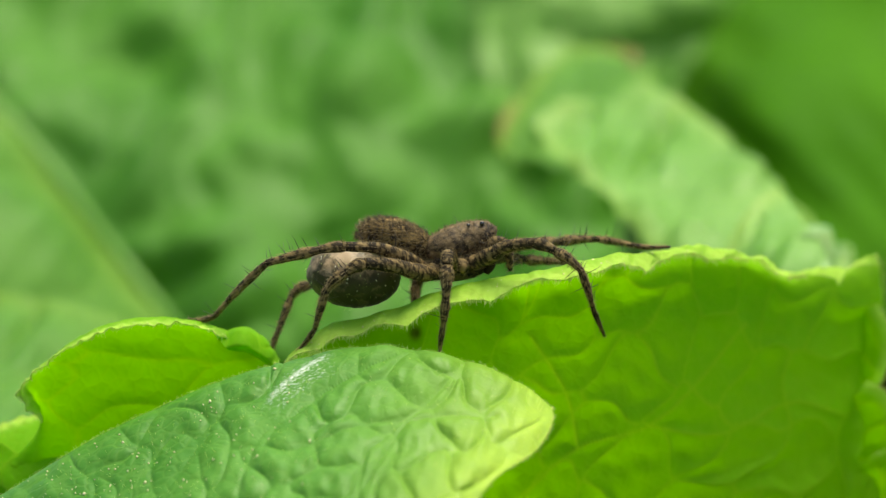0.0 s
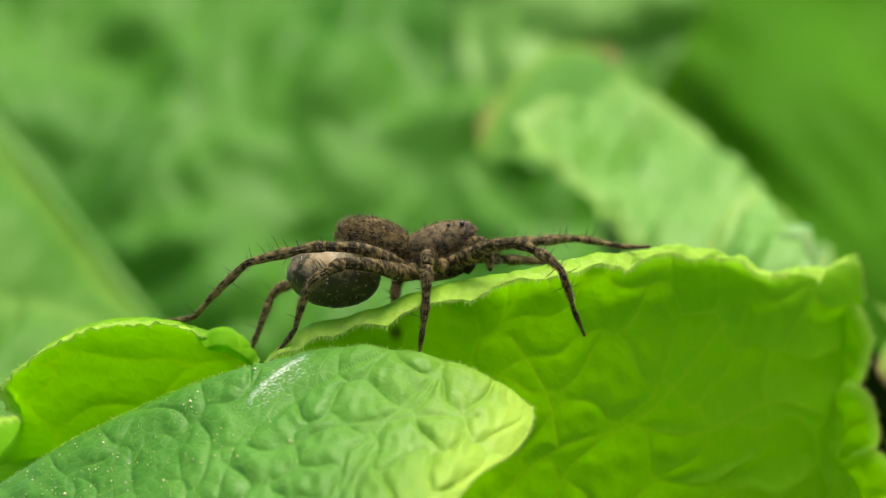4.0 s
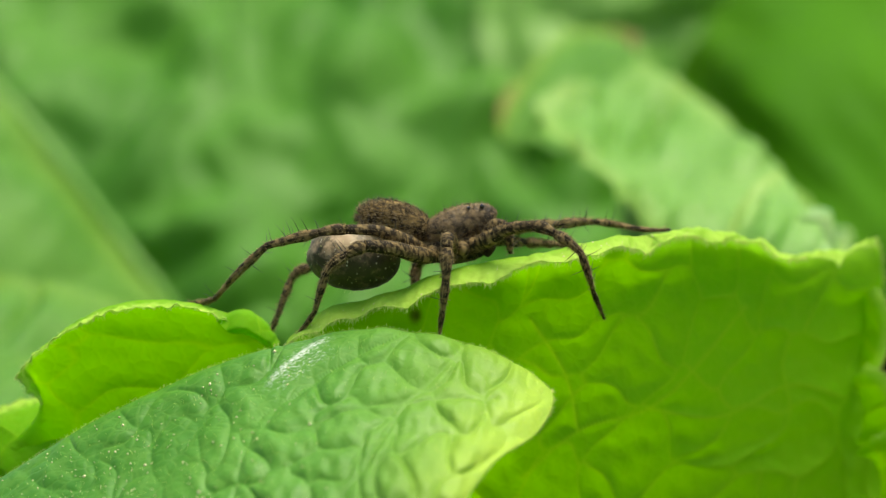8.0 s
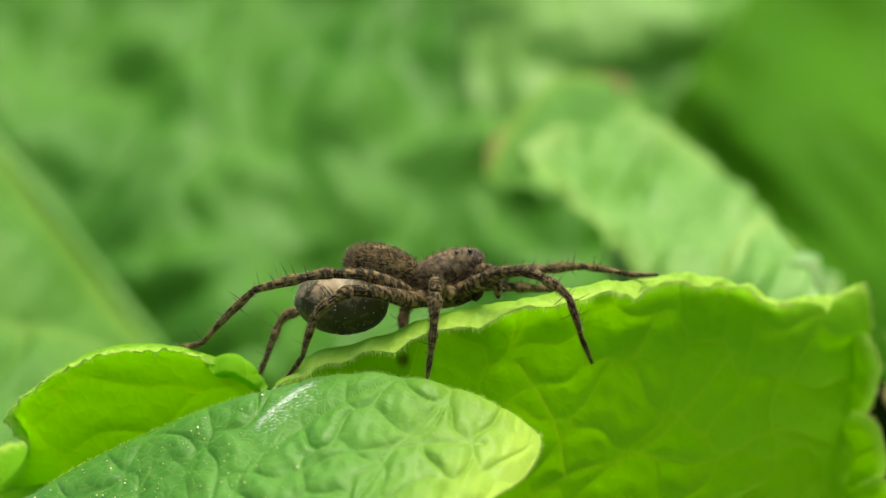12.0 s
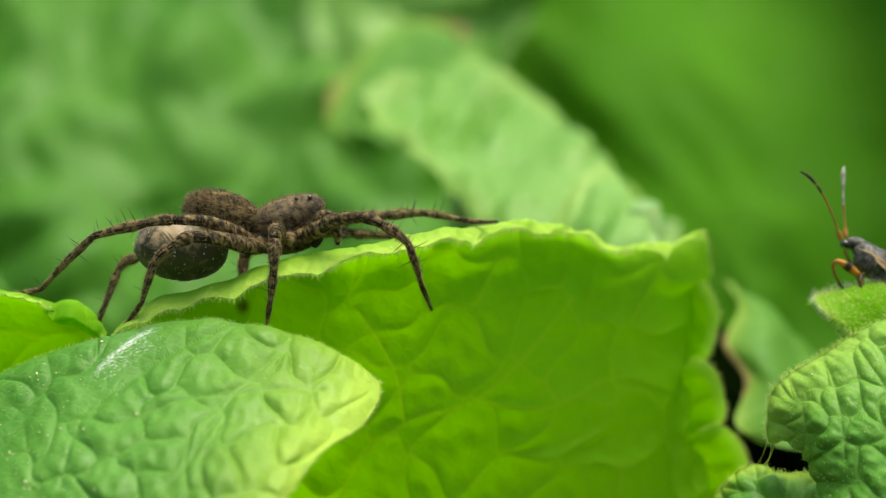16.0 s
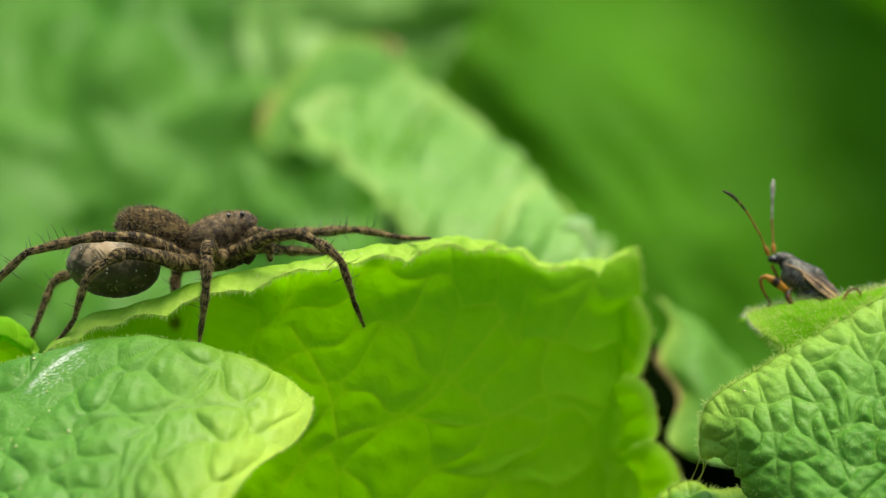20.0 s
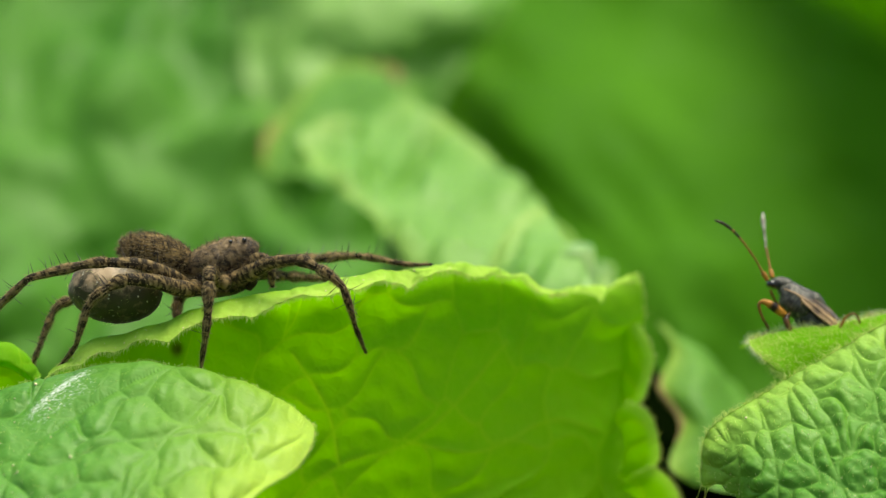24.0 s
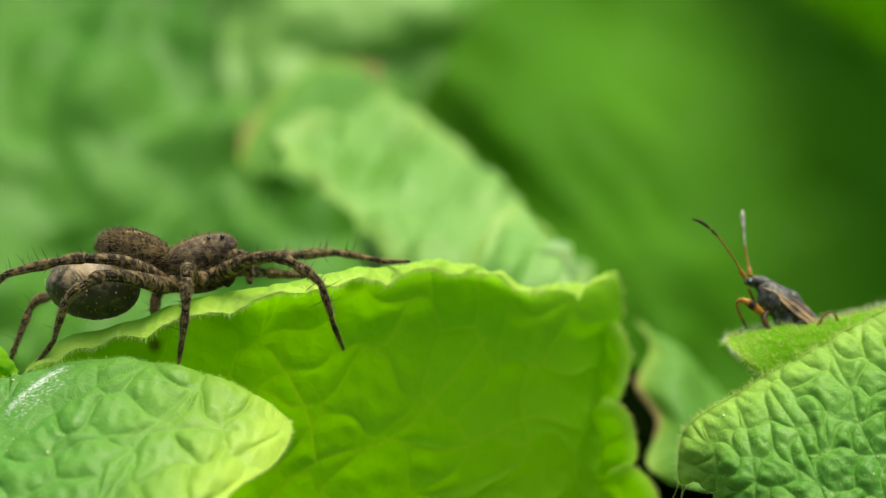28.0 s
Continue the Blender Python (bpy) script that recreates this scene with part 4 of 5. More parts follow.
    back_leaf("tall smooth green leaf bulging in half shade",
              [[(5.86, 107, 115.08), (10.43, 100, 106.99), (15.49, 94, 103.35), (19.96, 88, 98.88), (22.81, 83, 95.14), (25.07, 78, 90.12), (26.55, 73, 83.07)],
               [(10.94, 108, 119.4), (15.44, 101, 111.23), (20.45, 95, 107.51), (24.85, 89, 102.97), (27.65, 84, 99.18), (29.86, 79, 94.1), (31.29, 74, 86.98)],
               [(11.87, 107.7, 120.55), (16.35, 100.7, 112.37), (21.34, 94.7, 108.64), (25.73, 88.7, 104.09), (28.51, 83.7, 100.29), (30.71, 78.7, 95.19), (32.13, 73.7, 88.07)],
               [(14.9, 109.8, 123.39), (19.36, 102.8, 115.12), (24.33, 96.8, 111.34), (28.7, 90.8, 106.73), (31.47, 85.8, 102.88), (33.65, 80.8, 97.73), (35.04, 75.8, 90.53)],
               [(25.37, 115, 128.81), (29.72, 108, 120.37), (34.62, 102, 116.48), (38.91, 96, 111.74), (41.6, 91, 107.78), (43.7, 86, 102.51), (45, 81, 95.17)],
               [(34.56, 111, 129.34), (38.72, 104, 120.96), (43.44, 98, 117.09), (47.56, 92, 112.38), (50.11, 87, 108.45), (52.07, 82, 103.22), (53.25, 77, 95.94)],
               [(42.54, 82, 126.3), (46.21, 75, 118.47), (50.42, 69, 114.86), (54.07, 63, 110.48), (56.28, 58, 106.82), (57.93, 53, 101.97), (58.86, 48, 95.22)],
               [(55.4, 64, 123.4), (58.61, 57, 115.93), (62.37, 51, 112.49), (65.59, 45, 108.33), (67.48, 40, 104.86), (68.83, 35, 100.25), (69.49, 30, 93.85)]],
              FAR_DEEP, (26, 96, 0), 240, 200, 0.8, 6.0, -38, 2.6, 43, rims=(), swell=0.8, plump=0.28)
    back_leaf("small pale green leaf lobe before the drooping leaf",
              [[(15.2, 24, 98.67), (15.87, 25, 100.12), (16.85, 27, 101.83), (17.88, 28.5, 102.96), (18.85, 30, 103.45)],
               [(17.66, 21, 98.06), (18.01, 22.5, 99.62), (18.4, 25, 101.19), (18.84, 27.5, 102.41), (19.23, 30, 103.35)],
               [(21.68, 23, 98.05), (21.21, 24.5, 99.93), (20.5, 26.5, 101.36), (19.88, 28.5, 102.48), (19.53, 30.2, 103.29)]],
              FAR_LIGHT, (30, 50, 0), 90, 70, 0.5, 3.2, 40, 1.4, 49, ("v0",), 0.9, pale=0.5, plump=0.28)
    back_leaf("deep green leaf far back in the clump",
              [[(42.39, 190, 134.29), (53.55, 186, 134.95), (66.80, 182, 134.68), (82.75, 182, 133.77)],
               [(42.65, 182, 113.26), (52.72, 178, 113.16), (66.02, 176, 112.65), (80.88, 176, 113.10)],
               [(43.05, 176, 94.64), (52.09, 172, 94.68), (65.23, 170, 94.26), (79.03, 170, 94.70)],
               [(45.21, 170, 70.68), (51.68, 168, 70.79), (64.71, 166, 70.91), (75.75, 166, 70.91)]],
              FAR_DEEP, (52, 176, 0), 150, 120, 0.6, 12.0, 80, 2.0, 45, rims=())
    th, g = back_leaf("pale leaf with a browned edge behind the gap",
                      [[(25.93, 34, 96.96), (26.64, 31, 95.38), (25.64, 27.3, 93.26), (26.69, 24.8, 91.32), (25.77, 21.8, 89.08), (26.97, 20.3, 87.95)],
                       [(27.07, 32, 96.17), (27.80, 29, 94.61), (27.55, 25.7, 92.82), (28.16, 23.5, 91.17), (27.84, 21, 89.26), (28.18, 19, 87.77)],
                       [(28.87, 32.3, 94.81), (29.43, 29.4, 93.32), (29.52, 26.6, 91.95), (30.00, 24.8, 90.57), (30.13, 22.6, 88.90), (30.10, 20.4, 87.26)],
                       [(30.89, 33.4, 93.25), (31.79, 30.8, 92.01), (32.36, 28.2, 90.80), (32.81, 26.2, 89.26), (33.26, 24.2, 87.75), (33.38, 22.2, 86.25)]],
                      FAR_PALE, (34, 34, 0), 110, 80, 0.5, 5.0, 30, 1.5, 47, ("v0",), 1.0, pale=0.45)
    tube("dry_edge", g[0, 40:84:6], (0.05, 0.2, 0.2, 0.05), 30, DRY, th, 8, "brown dried edge")

    # added dark sheet behind the gap, its blackness painted in place of deep shade
    shade_sheet = tagged(new("gap_shade"), "near-black sheet standing in for the deep shade in the gap", "leaf")
    shade_sheet.location = Vector((30, 44, 0)) * MM
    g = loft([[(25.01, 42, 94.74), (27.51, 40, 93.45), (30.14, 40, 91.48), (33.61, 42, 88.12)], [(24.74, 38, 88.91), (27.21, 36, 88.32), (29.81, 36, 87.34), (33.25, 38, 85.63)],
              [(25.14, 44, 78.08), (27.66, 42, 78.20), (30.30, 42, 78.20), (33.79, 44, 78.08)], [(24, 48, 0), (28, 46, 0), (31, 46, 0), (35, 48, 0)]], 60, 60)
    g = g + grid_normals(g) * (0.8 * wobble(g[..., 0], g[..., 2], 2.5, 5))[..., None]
    mesh_object("blade", g.reshape(-1, 3), grid_faces(60, 60), GAP_SHADE, shade_sheet, "", {"tone": 0.5 + 0.4 * wobble(g[..., 0], g[..., 2], 2.0, 8)})


background()


# ---- the spider ----
HIDE = skin_material("spider_hide", (0.016, 0.011, 0.005), (0.30, 0.205, 0.082), 3400.0, 0.7, bump=0.7, mottle=0.9, spec=0.18)
BACK = skin_material("spider_felt", (0.020, 0.013, 0.006), (0.36, 0.24, 0.09), 2400.0, 0.8, bump=0.8, squash=(0.45, 1.0, 1.3), spec=0.15)
CARAPACE = skin_material("spider_carapace", (0.024, 0.016, 0.009), (0.32, 0.215, 0.10), 2600.0, 0.65, bump=0.8, mottle=0.7, squash=(0.6, 1.0, 1.3))
SILK = skin_material("egg_silk", (0.030, 0.029, 0.007), (0.48, 0.35, 0.20), 1500.0, 0.5, bump=0.5, spec=0.4)
EYE_BLACK = skin_material("eye_lens", (0.006, 0.005, 0.004), (0.01, 0.008, 0.006), 500.0, 0.08, bump=0.0, spec=0.8)
BRISTLE = hair_material("dark_bristle", (0.012, 0.009, 0.007), 0.0, 0.45)
DOWN = hair_material("tan_hair", (0.40, 0.285, 0.12), 0.15, 0.55)
GREY_DOWN = hair_material("grey_hair", (0.25, 0.175, 0.085), 0.1, 0.6)


def body_data(stations, n=40, sides=32, lift=0.0):
    """A rounded body through stations (centre, half height, half depth), capped at both ends."""
    st = np.array(stations, float)
    c = spline(st[:, :3], n)
    s0 = np.concatenate([[0], np.cumsum(np.linalg.norm(np.diff(st[:, :3], axis=0), axis=1))])
    s = np.linspace(0, s0[-1], n)
    hh = np.maximum(spline(np.stack([s0, st[:, 3], st[:, 4]], 1), 400), 0.01)
    h = np.interp(s, hh[:, 0], hh[:, 1])
    w = np.interp(s, hh[:, 0], hh[:, 2])
    t = np.gradient(c, axis=0)
    t /= np.linalg.norm(t, axis=1, keepdims=True)
    up = np.cross(t, np.array([0.0, 1, 0]))
    up = np.where(up[:, 2:] < 0, -up, up)
    up /= np.linalg.norm(up, axis=1, keepdims=True)
    th = np.linspace(0, 2 * math.pi, sides, endpoint=False)
    v = c[:, None] + h[:, None, None] * np.sin(th)[None, :, None] * up[:, None] + w[:, None, None] * np.cos(th)[None, :, None] * np.array([0, 1.0, 0])
    f = []
    for i in range(n - 1):
        for j in range(sides):
            k = (j + 1) % sides
            f.append((i * sides + j, i * sides + k, (i + 1) * sides + k, (i + 1) * sides + j))
    f.append(tuple(range(sides))[::-1])
    f.append(tuple((n - 1) * sides + j for j in range(sides)))
    return v.reshape(-1, 3), f, np.repeat(np.linspace(0, 1, n), sides), np.tile(th, n), np.repeat(c, sides, 0)


def body(name, stations, material, parent, tone=None, label="", lump=0.0, n=40, sides=32):
    v, f, s, th, c = body_data(stations, n, sides)
    out = v - c
    out = out / np.maximum(np.linalg.norm(out, axis=1, keepdims=True), 1e-6)
    if lump:
        v = v + out * (lump * wobble(v[:, 0] + v[:, 1], v[:, 2] - 0.6 * v[:, 1], 0.35, 4))[:, None]
    ob = mesh_object(name, v, f, material, parent, label, {"tone": tone(s, th, v) if tone else 0.5 + 0 * s})
    return ob, v, out, s, th


def ball(name, c, r, material, parent, label="", squash=(1, 1, 1), sides=12):
    v, f = [], []
    for i in range(sides // 2 + 1):
        a = math.pi * i / (sides // 2)
        for j in range(sides):
            b = 2 * math.pi * j / sides
            v.append((c[0] + r * squash[0] * math.sin(a) * math.cos(b), c[1] + r * squash[1] * math.sin(a) * math.sin(b), c[2] + r * squash[2] * math.cos(a)))
    for i in range(sides // 2):
        for j in range(sides):
            k = (j + 1) % sides
            f.append((i * sides + j, (i + 1) * sides + j, (i + 1) * sides + k, i * sides + k))
    return mesh_object(name, np.array(v), f, material, parent, label, {"tone": np.full(len(v), 0.5)})


def coat(name, v, out, count, lean, length, thick, material, parent, label, seed, pick=None, spread=0.3):
    """Hair over a body, combed along lean."""
    rng = np.random.RandomState(seed)
    idx = np.arange(len(v)) if pick is None else np.nonzero(pick)[0]
    i = idx[rng.randint(0, len(idx), count)]
    w = out[i] * 0.9 + np.array(lean) + spread * rng.normal(size=(count, 3))
    return hairs(name, v[i] - 0.02 * out[i] + 0.03 * rng.normal(size=(count, 3)), w, rng.uniform(*length, count), thick, material, parent, label, 0.3, seed)


def bands(freq, phase, seed, bias=0.0):
    def tone(s, th):
        u = s + 0.035 * np.sin(th + seed) + 0.02 * np.sin(3 * th + 2 * seed)
        spots = wobble(3.2 * s * freq, 2.2 * np.cos(th + seed), 0.9, seed) + 0.6 * wobble(8 * s * freq, 4.0 * np.sin(th), 0.9, seed + 3)
        mark = bias + 0.22 * np.sin(2 * math.pi * (freq * u + phase)) + 0.75 * spots
        joint = 0.5 * np.exp(-((s - 0.97) / 0.07) ** 2) + 0.3 * np.exp(-(s / 0.05) ** 2)
        return np.clip(0.42 + 0.8 * mark - joint, 0.0, 1)
    return tone


LEG_PARTS = ("femur", "patella", "tibia", "metatarsus", "tarsus")


def spider_leg(spider, joints, radii, seed, bent=0.0, label="", spines=16):
    """One leg: coxa and thigh as the leg itself, with the further limbs, bristles and down under it.
    joints: coxa, femur end, patella end, tibia end, metatarsus end, tip; each limb is (points)."""
    rng = np.random.RandomState(seed)
    root = None
    roots, ways, lens, fr, fw = [], [], [], [], []
    for k, pts in enumerate(joints):
        r0, r1 = radii[k], radii[k + 1]
        name = "leg" if k == 0 else LEG_PARTS[k]
        swell = 1.18 if k in (0, 2) else 1.06
        rr = (0.8 * r0, swell * r0, 1.05 * (0.6 * r0 + 0.4 * r1), 0.96 * r1, 0.82 * r1)
        freq = (5.0, 1.5, 3.6, 3.4, 1.2)[k]
        ob = tube(name, pts, rr, (34, 14, 26, 30, 18)[k], HIDE, root or spider, 14, label if k == 0 else "",
                  bands(freq, 0.15 + 0.1 * k, seed + k, (-0.15, -0.12, 0.02, 0.08, -0.12)[k]), lump=0.012)
        root = root or ob
        v, f, s = tube_data(pts, rr, 30, 10)
        c = spline(pts, 30)
        out = v - np.repeat(c, 10, 0)
        out /= np.maximum(np.linalg.norm(out, axis=1, keepdims=True), 1e-6)
        along = np.repeat(np.gradient(c, axis=0), 10, 0)
        along /= np.linalg.norm(along, axis=1, keepdims=True)
        m = (640, 170, 440, 360, 150)[k]
        i = rng.randint(0, len(v), m)
        fr.append(v[i]); fw.append(0.75 * out[i] + 0.8 * along[i] + 0.2 * rng.normal(size=(m, 3)))
        if k < 4:
            q = max(2, int(spines * (0.3, 0.1, 0.32, 0.28)[k]))
            high = np.nonzero(out[:, 2] > 0.15)[0]
            i = np.where(rng.rand(q) < 0.6, high[rng.randint(0, len(high), q)], rng.randint(0, len(v), q))
            up = out[i] + np.array([0, -0.1, 0.5])
            roots.append(v[i]); ways.append(up + 0.35 * along[i]); lens.append(rng.uniform(0.5, 1.05, q))
    hairs("leg_spine", np.concatenate(roots), np.concatenate(ways), np.concatenate(lens), 0.022, BRISTLE, root, "black bristles", 0.12, seed)
    hairs("leg_hair", np.concatenate(fr), np.concatenate(fw), rng.uniform(0.08, 0.24, sum(map(len, fr))), 0.007, DOWN, root, "short tan hairs", 0.3, seed + 1)
    ball("claw", joints[-1][-1], 0.07, BRISTLE, root, "", (1.4, 0.9, 0.8), 8)
    return root


def wolf_spider():
    sp = tagged(new("wolf_spider"), "brown mottled wolf spider carrying an egg sac on a leaf edge", "spider")
    sp.location = Vector((-0.12, 0.6, 97.68)) * MM

    # abdomen
    def tone(s, th, v):
        return np.clip(0.42 + 0.22 * wobble(v[:, 0], 2.0 * (v[:, 2] + v[:, 1]), 0.2, 6) + 0.2 * wobble(v[:, 0], v[:, 2] + v[:, 1], 0.8, 9) + 0.12 * np.sin(9 * s) * np.cos(th), 0, 1)
    ab, v, out, s, th = body("abdomen", [
        (*(-4.44, 0.6, 100.73), 0.05, 0.05), (*(-4.32, 0.6, 100.73), 0.42, 0.45), (*(-4.00, 0.6, 100.73), 0.72, 0.75), (*(-3.29, 0.6, 100.71), 0.92, 1.0), (*(-2.41, 0.6, 100.56), 0.98, 1.12),
        (*(-1.53, 0.6, 100.29), 0.86, 1.0), (*(-0.91, 0.6, 99.97), 0.6, 0.7), (*(-0.47, 0.6, 99.71), 0.28, 0.35), (*(-0.29, 0.6, 99.62), 0.05, 0.1)],
        BACK, sp, tone, "dark brown mottled hairy abdomen", 0.03, 60, 44)
    coat("abdomen_hair", v, out, 3000, (-0.9, 0, -0.15), (0.16, 0.42), 0.010, DOWN, ab, "tan hairs", 61)
    coat("abdomen_hair", v, out, 2600, (-0.7, 0, 0.0), (0.14, 0.36), 0.011, BRISTLE, ab, "dark hairs", 62)
    coat("abdomen_bristle", v, out, 170, (-0.2, 0, 0.3), (0.3, 0.5), 0.013, BRISTLE, ab, "upright dark bristles", 63, out[:, 2] > 0.2)

    # carapace and head
    def tone_c(s, th, v):
        side = np.abs(np.cos(th))
        return np.clip(0.34 + 0.25 * wobble(v[:, 0], v[:, 2] + v[:, 1], 0.25, 8) + 0.25 * np.exp(-((side - 0.35) / 0.2) ** 2) - 0.2 * np.exp(-((s - 0.9) / 0.06) ** 2), 0, 1)
    ce, v, out, s, th = body("cephalothorax", [
        (*(-1.06, 0.6, 99.74), 0.05, 0.1), (*(-0.79, 0.6, 99.85), 0.56, 0.75), (*(-0.15, 0.6, 100.06), 0.80, 1.1), (*(0.47, 0.6, 100.26), 0.90, 1.22), (*(1.06, 0.6, 100.47), 0.90, 1.08),
        (*(1.59, 0.6, 100.65), 0.82, 0.86), (*(1.97, 0.6, 100.71), 0.78, 0.76), (*(2.24, 0.6, 100.64), 0.74, 0.70), (*(2.46, 0.6, 100.48), 0.56, 0.56), (*(2.56, 0.6, 100.40), 0.1, 0.1)],
        CARAPACE, sp, tone_c, "grey-brown hairy carapace", 0.025, 60, 44)
    coat("carapace_hair", v, out, 2600, (-0.7, 0, 0.1), (0.07, 0.2), 0.010, GREY_DOWN, ce, "short grey-brown hairs", 64)
    coat("carapace_hair", v, out, 1600, (-0.6, 0, 0.2), (0.07, 0.2), 0.010, DOWN, ce, "short tan hairs", 65)
    coat("carapace_bristle", v, out, 60, (0.1, 0, 0.4), (0.3, 0.6), 0.012, BRISTLE, ce, "upright dark bristles", 66, out[:, 2] > 0.55)
    for c, r in (((1.32, -0.22, 101.23), 0.10), ((1.33, 1.42, 101.24), 0.10), ((2.02, 0.03, 101.32), 0.125), ((2.03, 1.17, 101.32), 0.125),
                 ((2.38, 0.2, 100.82), 0.06), ((2.41, 0.48, 100.79), 0.07), ((2.41, 0.75, 100.79), 0.07), ((2.38, 1.02, 100.82), 0.06)):
        ball("eye", c, r, EYE_BLACK, ce, "black shining eye")

    # underside, jaws, feelers
    u, v, out, s, th = body("sternum", [
        (*(-1.44, 0.6, 99.15), 0.06, 0.1), (*(-1.15, 0.6, 99.15), 0.45, 0.55), (*(0.03, 0.6, 99.09), 0.78, 0.95), (*(1.35, 0.6, 99.21), 0.74, 0.9), (*(2.17, 0.6, 99.38), 0.5, 0.6), (*(2.64, 0.6, 99.50), 0.06, 0.1)],
        HIDE, sp, lambda s, th, v: 0.35 + 0.25 * np.sin(14 * s), "brown underside with the leg bases", 0.03, 40, 28)
    coat("sternum_hair", v, out, 500, (0, 0, -0.3), (0.1, 0.25), 0.010, DOWN, u, "tan hairs", 67)
    for k, p in enumerate(((-0.53, -0.4, 98.86), (0.38, -0.5, 98.92), (1.00, -0.5, 99.09), (1.70, -0.4, 99.33))):
        cx, v, out, s, th = body("coxa", [(p[0] - 0.42, p[1], p[2] - 0.08, 0.05, 0.05), (p[0] - 0.3, p[1], p[2] - 0.06, 0.28, 0.3), (p[0], p[1], p[2], 0.42, 0.46), (p[0] + 0.3, p[1], p[2] + 0.06, 0.28, 0.3),
                                          (p[0] + 0.42, p[1], p[2] + 0.08, 0.05, 0.05)], HIDE, sp, lambda s, th, v: np.clip(0.4 + 0.5 * wobble(v[:, 0], v[:, 2], 0.3, k + 2), 0, 1), "", 0.02, 18, 18)
        coat("coxa_hair", v, out, 160, (0, -0.2, -0.2), (0.1, 0.25), 0.009, GREY_DOWN, cx, "grey hairs", 85 + k)
    for y in (0.25, 0.95):
        ch = tube("chelicera", [(x, y, z) for x, _, z in ((2.17, 0, 99.97), (2.41, 0, 99.62), (2.43, 0, 99.21), (2.26, 0, 98.71))],
                  (0.28, 0.35, 0.30, 0.12), 22, HIDE, sp, 12, "dark brown jaw", lambda s, th: 0.15 + 0.2 * np.sin(5 * s), lump=0.015)
    for y, k in ((-0.35, 1), (1.55, 2)):
        pts = [(x, y + d, z) for (x, _, z), d in zip(((2.17, 0, 99.85), (2.70, 0, 100.38), (3.17, 0, 100.29), (3.43, 0, 99.68), (3.49, 0, 98.86)), (0.3, 0.1, 0, 0, 0.1))]
        pal = tube("pedipalp", pts, (0.24, 0.32, 0.27, 0.26, 0.22, 0.08), 34, HIDE, sp, 12, "short hairy feeler", bands(3.0, 0.4, k, -0.05), lump=0.01)
        v, f, s = tube_data(pts, (0.24, 0.32, 0.27, 0.26, 0.22, 0.08), 30, 10)
        out = v - np.repeat(spline(pts, 30), 10, 0)
        out /= np.maximum(np.linalg.norm(out, axis=1, keepdims=True), 1e-6)
        coat("pedipalp_hair", v, out, 260, (0.3, 0, -0.3), (0.1, 0.28), 0.010, GREY_DOWN, pal, "grey hairs", 70 + k)
        coat("pedipalp_bristle", v, out, 12, (0.2, 0, 0.5), (0.4, 0.7), 0.014, BRISTLE, pal, "black bristles", 75 + k, out[:, 2] > 0)

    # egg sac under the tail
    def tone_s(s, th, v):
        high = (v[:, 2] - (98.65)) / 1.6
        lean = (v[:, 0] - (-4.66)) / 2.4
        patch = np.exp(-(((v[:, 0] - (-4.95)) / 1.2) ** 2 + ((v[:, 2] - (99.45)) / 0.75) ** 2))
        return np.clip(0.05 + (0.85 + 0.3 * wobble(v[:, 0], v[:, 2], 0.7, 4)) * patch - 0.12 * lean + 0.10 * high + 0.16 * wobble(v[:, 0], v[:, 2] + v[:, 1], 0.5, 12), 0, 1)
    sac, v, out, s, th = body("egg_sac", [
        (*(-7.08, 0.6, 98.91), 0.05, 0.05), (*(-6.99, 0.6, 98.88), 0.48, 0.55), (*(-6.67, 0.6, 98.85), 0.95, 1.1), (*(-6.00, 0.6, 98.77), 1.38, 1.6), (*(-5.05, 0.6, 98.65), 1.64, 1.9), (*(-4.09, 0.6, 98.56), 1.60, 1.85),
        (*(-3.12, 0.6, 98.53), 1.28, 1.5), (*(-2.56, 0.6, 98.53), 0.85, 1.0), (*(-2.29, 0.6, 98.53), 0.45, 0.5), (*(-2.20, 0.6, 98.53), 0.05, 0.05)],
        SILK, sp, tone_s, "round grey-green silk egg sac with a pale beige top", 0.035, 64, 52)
    # grains of dust on the sac
    rng = np.random.RandomState(8)
    grain = hair_material("dust_grain", (0.75, 0.72, 0.55), 0.0, 0.8)
    pick = np.nonzero(out[:, 1] < 0.2)[0]
    gv, gf = [], []
    for i in pick[rng.randint(0, len(pick), 45)]:
        st, a = len(gv), rng.uniform(0.02, 0.055) * rng.uniform(0.7, 1.4, 3)
        gv += [v[i] + np.array(d) * a for d in ((1, 0, 0), (-1, 0, 0), (0, 1, 0), (0, -1, 0), (0, 0, 1), (0, 0, -1))]
        gf += [[st + q for q in t] for t in ((0, 2, 4), (2, 1, 4), (1, 3, 4), (3, 0, 4), (2, 0, 5), (1, 2, 5), (3, 1, 5), (0, 3, 5))]
    tagged(mesh_object("dust", np.array(gv), gf, grain, sac, "pale grains of dust"), kind="stuff")
    coat("sac_fibre", v, out, 180, (-0.2, 0, 0), (0.1, 0.3), 0.008, FUZZ, sac, "loose silk fibres", 81, None, 0.5)

